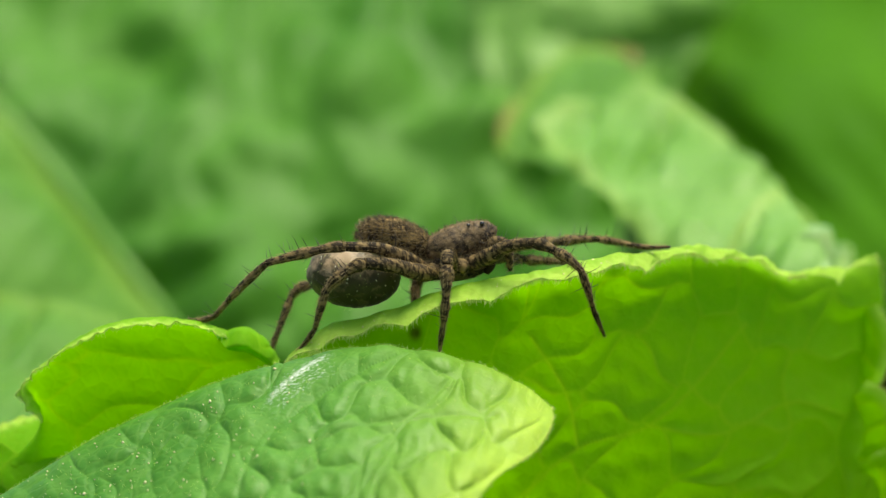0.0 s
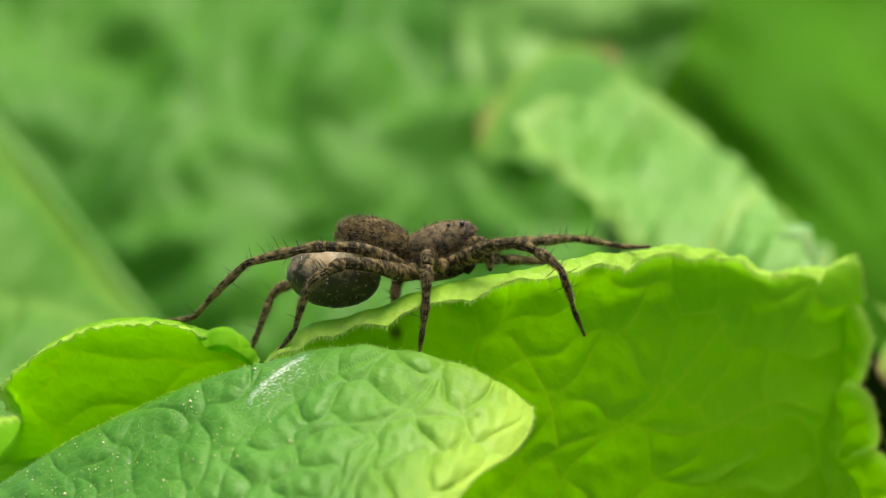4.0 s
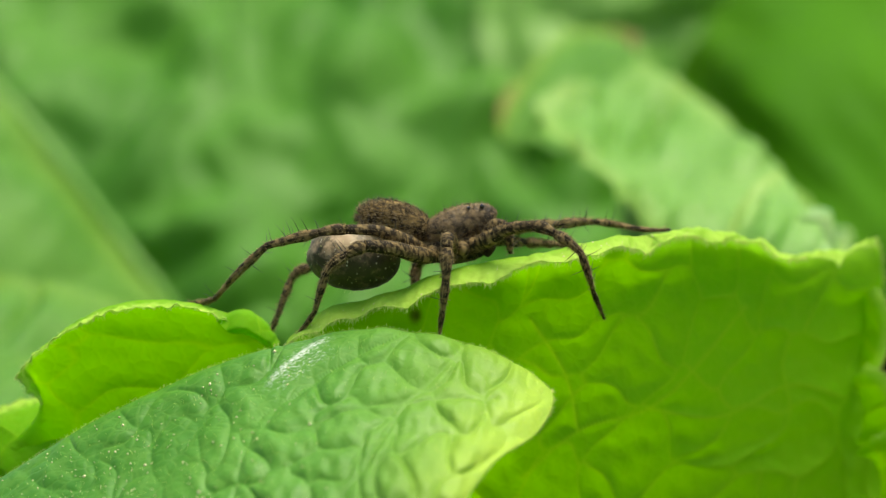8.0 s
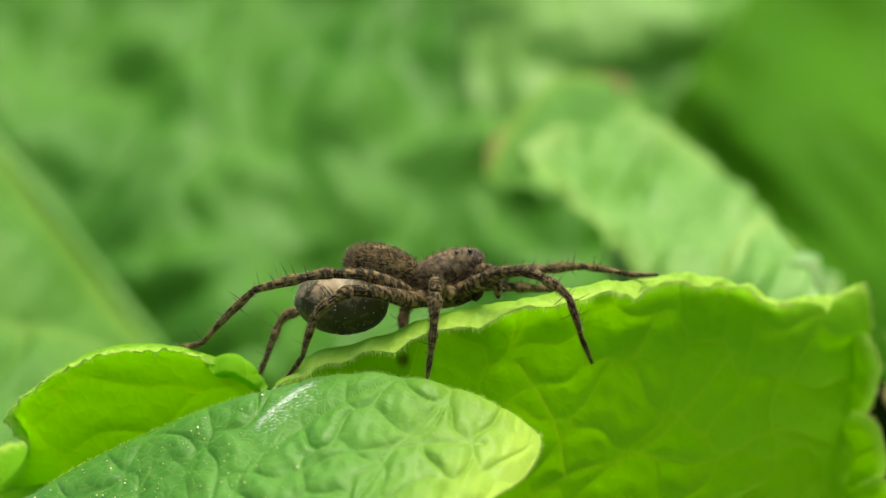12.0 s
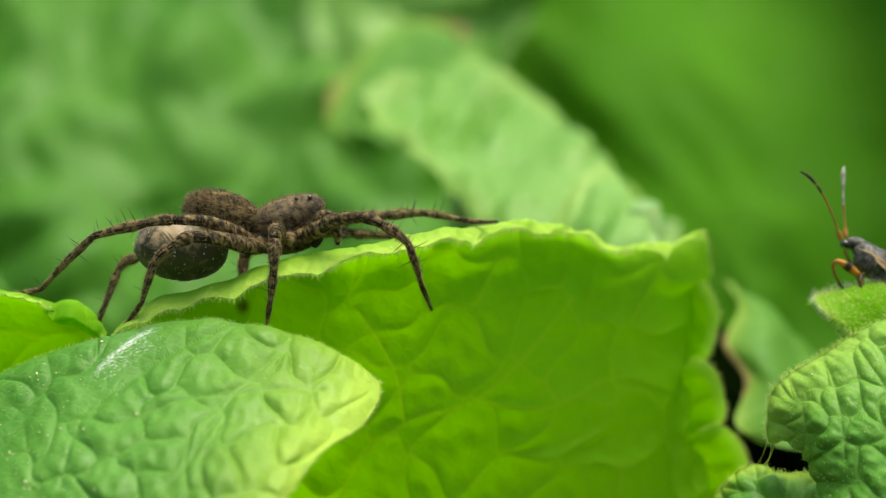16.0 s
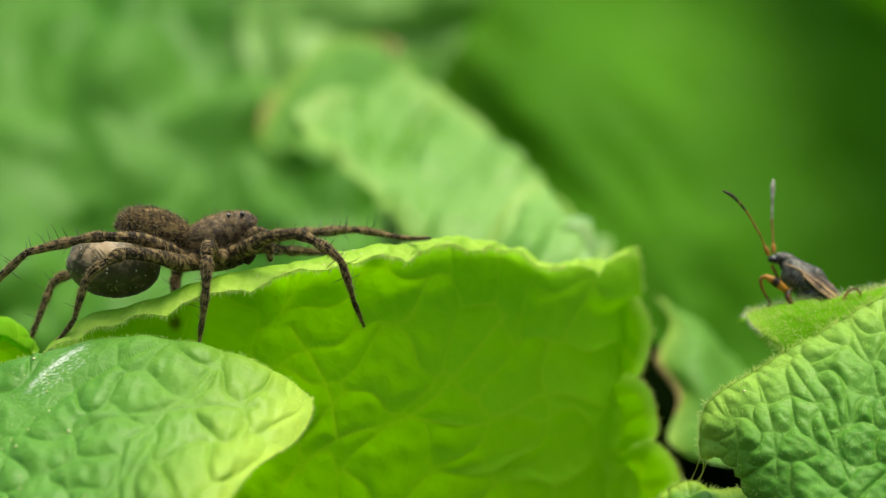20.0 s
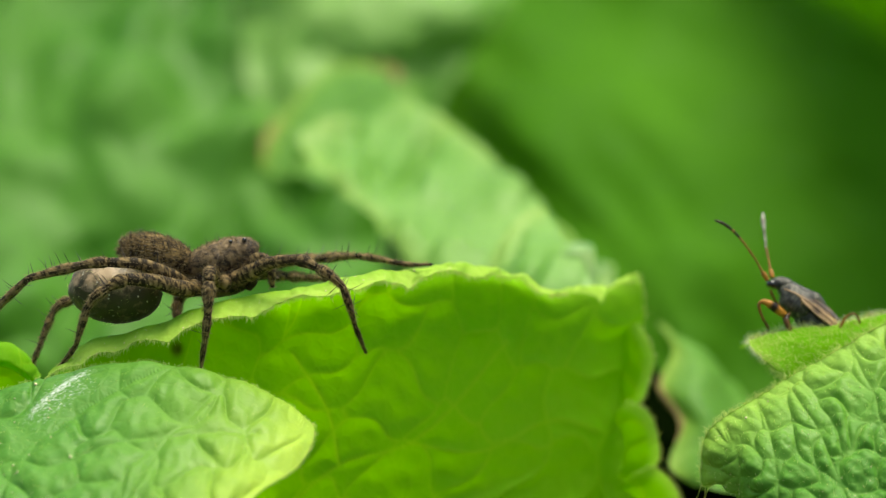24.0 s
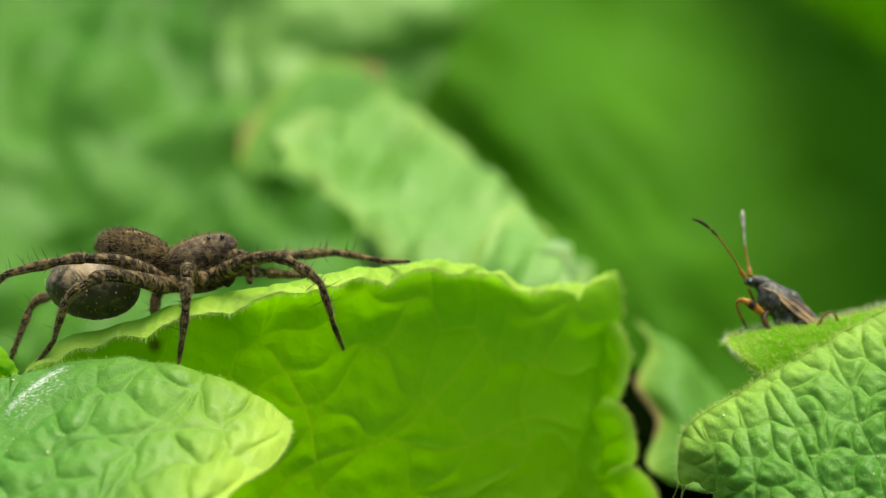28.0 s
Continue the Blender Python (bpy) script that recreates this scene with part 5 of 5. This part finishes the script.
    # legs of the near side, front to back
    spider_leg(sp, [[(1.58, -0.2, 99.27), (2.46, -1.2, 99.68), (3.38, -2, 100.15), (4.69, -2.6, 100.32)], [(4.69, -2.6, 100.32), (5.18, -2.7, 100.20), (5.76, -2.8, 99.91)],
                    [(5.76, -2.8, 99.91), (6.51, -2.9, 99.45), (7.10, -2.8, 98.92)], [(7.10, -2.8, 98.92), (7.46, -2.2, 97.93), (7.75, -1, 96.96)],
                    [(7.75, -1, 96.96), (8.11, 0.6, 96.15), (8.42, 2.4, 95.48)]], (0.38, 0.33, 0.27, 0.21, 0.135, 0.085), 101, label="banded brown front leg", spines=30)
    spider_leg(sp, [[(0.50, -0.4, 98.92), (0.44, -1.2, 99.33), (0.35, -1.9, 99.65), (0.26, -2.4, 99.77)], [(0.26, -2.4, 99.77), (0.20, -2.8, 99.48), (0.20, -3, 99.16)],
                    [(0.20, -3, 99.16), (0.17, -3.2, 98.23), (0.15, -3.1, 97.41)], [(0.15, -3.1, 97.41), (0.06, -2.8, 96.54), (-0.03, -2.4, 95.86)],
                    [(-0.03, -2.4, 95.86), (-0.12, -2, 95.19), (-0.20, -1.6, 94.48)]], (0.31, 0.33, 0.32, 0.23, 0.15, 0.085), 102, label="banded brown leg bent towards the lens", spines=14)
    spider_leg(sp, [[(-0.26, -0.3, 98.74), (-1.29, -1.2, 98.80), (-2.59, -2, 99.15), (-4.05, -2.5, 99.27)], [(-4.05, -2.5, 99.27), (-4.54, -2.6, 99.07), (-5.01, -2.6, 98.78)],
                    [(-5.01, -2.6, 98.78), (-5.65, -2.5, 98.34), (-6.06, -2.3, 97.76)], [(-6.06, -2.3, 97.76), (-6.36, -1.8, 96.82), (-6.63, -1.2, 95.85)],
                    [(-6.63, -1.2, 95.85), (-7.14, -0.6, 95.14), (-7.69, 0, 94.54)]], (0.40, 0.37, 0.27, 0.21, 0.145, 0.09), 103, label="banded brown third leg")
    spider_leg(sp, [[(-0.94, 0, 99.03), (-2.02, -1, 99.56), (-3.33, -1.6, 100.03), (-5.02, -1.9, 100.12)], [(-5.02, -1.9, 100.12), (-5.66, -1.9, 100.09), (-6.39, -1.8, 99.94)],
                    [(-6.39, -1.8, 99.94), (-7.71, -1.5, 99.65), (-9.12, -1, 99.27)], [(-9.12, -1, 99.27), (-10.68, 0.2, 97.83), (-11.90, 1.4, 96.49)],
                    [(-11.90, 1.4, 96.49), (-12.51, 1.8, 96.31), (-13.35, 2.2, 96.31)]], (0.34, 0.30, 0.25, 0.21, 0.155, 0.085), 104, label="long banded brown hind leg", spines=34)
    # legs of the far side
    spider_leg(sp, [[(1.80, 1.2, 99.38), (2.83, 2, 99.85), (3.87, 2.6, 100.15), (5.06, 3, 100.33)], [(5.06, 3, 100.33), (5.51, 3, 100.38), (6.10, 3, 100.38)],
                    [(6.10, 3, 100.38), (7.04, 2.9, 100.50), (8.02, 2.8, 100.53)], [(8.02, 2.8, 100.53), (9.05, 2.6, 100.38), (9.99, 2.5, 100.18)],
                    [(9.99, 2.5, 100.18), (10.82, 2.4, 100.09), (11.82, 2.4, 100.12)]], (0.33, 0.30, 0.25, 0.20, 0.14, 0.085), 105, label="banded brown front leg on the far side")
    spider_leg(sp, [[(1.50, 1.4, 99.15), (2.24, 2.2, 99.38), (2.99, 2.6, 99.50), (3.58, 2.8, 99.50)], [(3.58, 2.8, 99.50), (3.97, 2.9, 99.47), (4.32, 2.9, 99.44)],
                    [(4.32, 2.9, 99.44), (4.85, 2.9, 99.41), (5.35, 2.8, 99.38)], [(5.35, 2.8, 99.38), (5.80, 2.6, 99.35), (6.15, 2.4, 99.32)],
                    [(6.15, 2.4, 99.32), (6.50, 2.2, 99.29), (6.85, 2, 99.26)]], (0.30, 0.27, 0.24, 0.2, 0.15, 0.10), 106, label="brown second leg on the far side", spines=6)
    spider_leg(sp, [[(-0.12, 1.4, 98.91), (-0.65, 2.2, 98.85), (-1.06, 2.6, 98.55), (-1.30, 2.8, 98.31)], [(-1.30, 2.8, 98.31), (-1.39, 2.8, 98.14), (-1.42, 2.7, 98.02)],
                    [(-1.42, 2.7, 98.02), (-1.45, 2.5, 97.78), (-1.45, 2.3, 97.55)], [(-1.45, 2.3, 97.55), (-1.45, 2.1, 97.37), (-1.42, 1.9, 97.20)],
                    [(-1.42, 1.9, 97.20), (-1.36, 1.7, 97.05), (-1.30, 1.5, 96.94)]], (0.30, 0.27, 0.24, 0.2, 0.15, 0.10), 107, label="brown third leg on the far side", spines=4)
    spider_leg(sp, [[(-1.06, 1.4, 99.03), (-2.78, 2.4, 99.14), (-4.56, 3.2, 98.84), (-6.05, 3.6, 98.46)], [(-6.05, 3.6, 98.46), (-6.58, 3.6, 98.28), (-7.00, 3.6, 98.13)],
                    [(-7.00, 3.6, 98.13), (-7.53, 3.6, 97.95), (-7.95, 3.6, 97.54)], [(-7.95, 3.6, 97.54), (-8.36, 3.5, 96.47), (-8.71, 3.4, 95.52)],
                    [(-8.71, 3.4, 95.52), (-8.86, 3.4, 95.17), (-9.01, 3.3, 94.64)]], (0.32, 0.29, 0.25, 0.20, 0.15, 0.09), 108, label="brown hind leg on the far side", spines=14)


wolf_spider()


# ---- the bug ----
SHELL = skin_material("bug_shell", (0.018, 0.018, 0.014), (0.20, 0.19, 0.14), 2800.0, 0.52, bump=0.7, spec=0.4)
WING = skin_material("bug_wing", (0.035, 0.022, 0.012), (0.50, 0.32, 0.15), 1800.0, 0.42, bump=0.4, spec=0.4, squash=(0.5, 1, 1.2))
HORN = skin_material("bug_leg", (0.016, 0.009, 0.005), (0.46, 0.20, 0.025), 2000.0, 0.4, bump=0.2, spec=0.25, mottle=0.3)
PALE_TIP = skin_material("antenna_tip", (0.14, 0.13, 0.09), (0.42, 0.40, 0.32), 2000.0, 0.6, bump=0.2)
BUG_BASE = (31.01, 1.6, 96.73)


def plain(a):
    return lambda s, th: np.full_like(s, a)


def ground_bug():
    bug = tagged(new("bug"), "small dark ground bug with orange legs on a downy leaf", "bug")
    bug.location = Vector(BUG_BASE) * MM
    grey = lambda lo, hi, sd: (lambda s, th, v: np.clip(lo + (hi - lo) * (0.5 + 0.5 * wobble(v[:, 0], v[:, 2] + v[:, 1], 0.25, sd)), 0, 1))
    hd, v, out, s, th = body("head", [(*(29.42, 1.6, 99.15), 0.03, 0.04), (*(29.57, 1.6, 99.15), 0.20, 0.28), (*(29.89, 1.6, 99.17), 0.33, 0.4), (*(30.30, 1.6, 99.15), 0.36, 0.42), (*(30.66, 1.6, 99.03), 0.28, 0.36),
                                      (*(30.78, 1.6, 98.97), 0.1, 0.12)], SHELL, bug, grey(0.05, 0.5, 3), "dark grey head", 0.015, 30, 24)
    for y in (1.22, 1.98):
        ball("eye", (29.60 , y, 99.15), 0.22, EYE_BLACK, hd, "dark bulging eye", (1.1, 0.8, 0.9))
    tube("rostrum", [(29.57, 1.6, 98.85), (29.77, 1.55, 98.38), (30.03, 1.5, 97.88), (30.26, 1.5, 97.50)], (0.08, 0.07, 0.055, 0.03), 20, HORN, hd, 8, "orange-brown beak", lambda s, th: 0.55 - 0.4 * s)
    pr, v, out, s, th = body("pronotum", [(*(29.98, 1.6, 98.73), 0.06, 0.1), (*(30.13, 1.6, 98.76), 0.48, 0.48), (*(30.48, 1.6, 98.61), 0.74, 0.76), (*(30.95, 1.6, 98.26), 0.84, 1.0), (*(31.36, 1.6, 98.02), 0.86, 1.08),
                                          (*(31.63, 1.6, 97.88), 0.66, 0.95), (*(31.75, 1.6, 97.82), 0.2, 0.3)], SHELL, bug, grey(0.05, 0.55, 5), "dark grey pronotum", 0.015, 40, 34)
    tube("pale_edge", [(30.23, 0.85, 98.91), (30.57, 0.68, 98.77), (30.91, 0.54, 98.62), (31.14, 0.48, 98.35), (31.11, 0.5, 97.97)], (0.02, 0.04, 0.06, 0.05, 0.02), 26, WING, pr, 8, "pale tan shoulder edge", plain(0.95))
    ab, v, out, s, th = body("abdomen", [(*(31.07, 1.6, 97.85), 0.2, 0.3), (*(31.36, 1.6, 97.55), 0.66, 0.82), (*(31.95, 1.6, 97.17), 0.64, 0.9), (*(32.60, 1.6, 96.82), 0.56, 0.88), (*(33.34, 1.6, 96.46), 0.4, 0.68),
                                         (*(34.02, 1.6, 96.17), 0.2, 0.4), (*(34.25, 1.6, 96.08), 0.05, 0.1)], SHELL, bug,
                             lambda s, th, v: np.clip(0.30 + 0.2 * np.sin(34 * s), 0, 1), "dark grey ringed abdomen", 0.01, 44, 30)
    tube("scutellum", [(31.60, 1.6, 98.56), (32.01, 1.6, 98.32), (32.37, 1.6, 98.02), (32.60, 1.6, 97.79)], (0.30, 0.36, 0.22, 0.05), 20, SHELL, bug, 14, "dark brown shield", plain(0.25), 1.4)
    for y0, sg in ((1.6, -1), (1.6, 1)):
        wing_c = [[(x, y0 + sg * d, z) for (x, _, z), d in zip(((31.27, 0, 98.80), (31.86, 0, 98.56), (32.53, 0, 98.06), (33.18, 0, 97.42), (33.79, 0, 96.74)), (0.20, 0.12, 0.05, 0.02, 0.02))],
                  [(x, y0 + sg * d, z) for (x, _, z), d in zip(((31.15, 0, 98.62), (31.74, 0, 98.27), (32.44, 0, 97.71), (33.15, 0, 97.07), (33.77, 0, 96.51)), (0.92, 0.95, 0.85, 0.65, 0.35))],
                  [(x, y0 + sg * d, z) for (x, _, z), d in zip(((31.10, 0, 98.33), (31.62, 0, 97.80), (32.36, 0, 97.21), (33.06, 0, 96.71), (33.65, 0, 96.33)), (1.14, 1.22, 1.16, 0.95, 0.55))]]
        g = loft(wing_c, 40, 22)
        du, dv = np.meshgrid(np.linspace(0, 1, 40), np.linspace(0, 1, 22))
        tone = np.clip(0.16 + 0.62 * np.exp(-((dv - 0.82) / 0.16) ** 2) - 0.3 * np.clip(du - 0.6, 0, 1) + 0.2 * wobble(du * 3, dv * 2, 0.6, 3), 0, 1)
        wing = mesh_object("wing", g.reshape(-1, 3), grid_faces(22, 40), WING, bug, "folded brown leathery wing", {"tone": tone})
        tube("wing_vein", [tuple(q) for q in g[11, 2:38:7]], (0.03, 0.04, 0.02), 30, WING, wing, 6, "", plain(0.1))
        tube("wing_vein", [tuple(q) for q in g[17, 2:36:7]], (0.03, 0.04, 0.02), 30, WING, wing, 6, "", plain(0.15))
        tube("wing_edge", [tuple(q) for q in g[21, ::6]], (0.04, 0.05, 0.03), 30, WING, wing, 6, "pale wing edge", plain(0.8))
    # legs: thick thigh, thin shin, foot
    def leg(label, thigh, shin, foot, fat, sd, dark=0.62, hue=0.85):
        lg = tube("leg", thigh, (0.5 * fat, 0.9 * fat, 1.15 * fat, fat, 0.55 * fat), 30, HORN, bug, 14, label,
                  lambda s, th: np.clip(hue - 0.95 * np.exp(-((s - dark) / 0.11) ** 2), 0, 1), lump=0.01)
        tube("shin", shin, (0.5 * fat, 0.34 * fat, 0.32 * fat, 0.36 * fat), 26, HORN, lg, 10, "", lambda s, th: 0.62 - 0.35 * s)
        tube("foot", foot, (0.3 * fat, 0.26 * fat, 0.16 * fat), 16, HORN, lg, 8, "dark foot", plain(0.12))
        v, f, s = tube_data(shin, (0.12, 0.1), 20, 8)
        rng = np.random.RandomState(sd)
        i = rng.randint(0, len(v), 40)
        hairs("shin_hair", v[i], rng.normal(size=(40, 3)) + np.array([0, 0, -0.6]), rng.uniform(0.06, 0.14, 40), 0.008, BRISTLE, lg, "", 0.2, sd)
    for dy, sg in ((0.0, 1), (1.75, -1)):
        sh = lambda pts: [(x + (0.0 if sg == 1 else 1.3), 1.6 + sg * (y - 1.6), z) for x, y, z in pts]
        lab = "orange foreleg with a dark band" if sg == 1 else "orange foreleg of the far side"
        leg(lab, sh([(30.42, 0.9, 97.44), (30.04, 0.6, 97.68), (29.55, 0.4, 98.03), (29.07, 0.3, 98.27)]), sh([(29.07, 0.3, 98.27), (28.86, 0.3, 98.06), (29.01, 0.35, 97.50), (29.41, 0.5, 96.80)]),
            sh([(29.41, 0.5, 96.80), (29.03, 0.5, 96.50), (28.45, 0.6, 96.30)]), 0.215, 91)
        leg("dark middle leg", sh([(30.51, 0.7, 97.62), (30.31, 0.4, 97.27), (30.42, 0.3, 96.92), (30.60, 0.3, 96.74)]), sh([(30.60, 0.3, 96.74), (30.47, 0.2, 96.51), (30.18, 0.2, 96.33)]),
            sh([(30.18, 0.2, 96.33), (29.94, 0.2, 96.27), (29.71, 0.2, 96.24)]), 0.15, 92, 0.3, 0.3)
        leg("grey-brown hind leg", sh([(31.57, 0.7, 96.56), (32.19, 0.4, 96.45), (32.77, 0.3, 96.56), (33.12, 0.3, 96.80)]), sh([(33.12, 0.3, 96.80), (33.38, 0.3, 97.36), (33.74, 0.3, 97.62), (34.06, 0.3, 97.47), (34.25, 0.4, 96.62)]),
            sh([(34.25, 0.4, 96.62), (34.48, 0.4, 96.59), (34.72, 0.4, 96.59)]), 0.17, 93, 0.7, 0.35)
    return bug


def antenna(bug, base, limbs, radii, materials, tones, label):
    """A feeler of four joints, the first being the feeler itself; it turns about its own base."""
    b = np.array(base)
    root = None
    for k, pts in enumerate(limbs):
        pts = [tuple(np.array(p) - b) for p in pts]
        ob = tube("antenna" if k == 0 else "antenna_joint", pts, radii[k], 18, materials[k], None, 10, label if k == 0 else "", tones[k])
        if root is None:
            root = ob
            root.parent = bug
        else:
            ob.parent = root
    root.location = (b - np.array(BUG_BASE)) * MM
    return root


BUG = ground_bug()
FEELER_A_BASE, FEELER_B_BASE = (29.39, 1.25, 99.35), (29.69, 1.95, 99.50)
tip_band = lambda s, th: np.clip(0.55 - 1.2 * np.exp(-((s - 0.8) / 0.12) ** 2), 0, 1)
FEELER_A = antenna(BUG, FEELER_A_BASE, [[(29.39, 1.25, 99.35), (29.24, 1.2, 99.56), (29.08, 1.15, 99.76)], [(29.08, 1.15, 99.76), (28.72, 1, 100.32), (28.30, 0.9, 100.85)],
                                        [(28.30, 0.9, 100.85), (27.88, 0.85, 101.35), (27.38, 0.8, 101.82)], [(27.38, 0.8, 101.82), (26.88, 0.8, 102.15), (26.35, 0.8, 102.32)]],
                   [(0.11, 0.14, 0.11), (0.055, 0.045, 0.06), (0.045, 0.055, 0.075), (0.055, 0.09, 0.085, 0.04)], [HORN] * 4,
                   [plain(0.75), lambda s, th: 0.62 - 0.2 * s, tip_band, lambda s, th: np.clip(0.9 - 9 * s, 0.03, 1)], "orange and black jointed feeler")
FEELER_B = antenna(BUG, FEELER_B_BASE, [[(29.69, 1.95, 99.50), (29.66, 1.95, 99.73), (29.63, 1.95, 99.97)], [(29.63, 1.95, 99.97), (29.54, 1.95, 100.68), (29.45, 1.95, 101.33)],
                                        [(29.45, 1.95, 101.33), (29.42, 1.95, 101.92), (29.39, 1.95, 102.51)], [(29.39, 1.95, 102.51), (29.36, 1.95, 103.04), (29.36, 1.95, 103.51)]],
                   [(0.11, 0.14, 0.11), (0.06, 0.05, 0.07), (0.055, 0.06, 0.08), (0.07, 0.12, 0.11, 0.06)], [HORN, HORN, PALE_TIP, PALE_TIP],
                   [plain(0.7), lambda s, th: 0.6 - 0.2 * s, lambda s, th: np.clip(0.5 - 0.9 * np.exp(-((s - 0.85) / 0.12) ** 2), 0, 1), plain(0.6)], "jointed feeler with a pale tip")


# ---- what moves: the bug shifts its stance and feels about ----
BUG_ROWS = [(0.0, 14, -5), (15.0, 14, -5), (16.0, 14, -5), (17.0, 14, -5), (18.0, 13, -5), (19.0, 12, -4), (19.5, 12, -5), (20.0, 6, -3), (20.5, 3, -1), (21.5, 3, -2),
            (23.5, -1, 1), (24.5, 0, 0), (26.0, -2, 0), (27.0, 0, -1), (28.0, 0, 0)]
A_ROWS = [(0.0, 121), (15.5, 122), (16.0, 121), (16.5, 120), (17.0, 119.5), (17.5, 114.5), (18.0, 114.5), (18.5, 114.5), (19.0, 126.5), (19.5, 133.3), (20.0, 126), (20.5, 132),
          (21.0, 129), (21.5, 139), (23.5, 131.5), (24.0, 131.6), (24.5, 133), (25.0, 135), (25.5, 131.8), (26.0, 132.4), (27.0, 133), (27.5, 132), (28.0, 132)]
B_ROWS = [(0.0, 92.3, 22), (16.0, 92.3, 22), (17.0, 92.7, 18), (17.5, 93.4, 2), (18.0, 92.6, 2), (19.0, 92.6, 5), (19.5, 90.4, 8), (20.0, 90.9, 16), (20.5, 90.0, 18), (21.5, 90.0, 19),
          (23.5, 98.0, 32), (24.0, 98.0, 32), (25.0, 95.4, 30), (26.0, 95.4, 30), (27.0, 96.8, 30), (28.0, 96.8, 30)]


def motions():
    step = 0.0293 * MM
    b = Vector(BUG_BASE) * MM
    walk(BUG, [(t, pose(b.x + 0.00021 + step * dx, b.y + 0.0024, b.z + step * dz)) for t, dx, dz in BUG_ROWS])
    a = FEELER_A.location.copy()
    walk(FEELER_A, [(t, pose(a.x, a.y, a.z, 0, -(ang - 135.0), 0)) for t, ang in A_ROWS])
    c = FEELER_B.location.copy()
    walk(FEELER_B, [(t, pose(c.x, c.y, c.z, -tilt, -(ang - 0.085 * tilt - 95.4), 0)) for t, ang, tilt in B_ROWS])


motions()
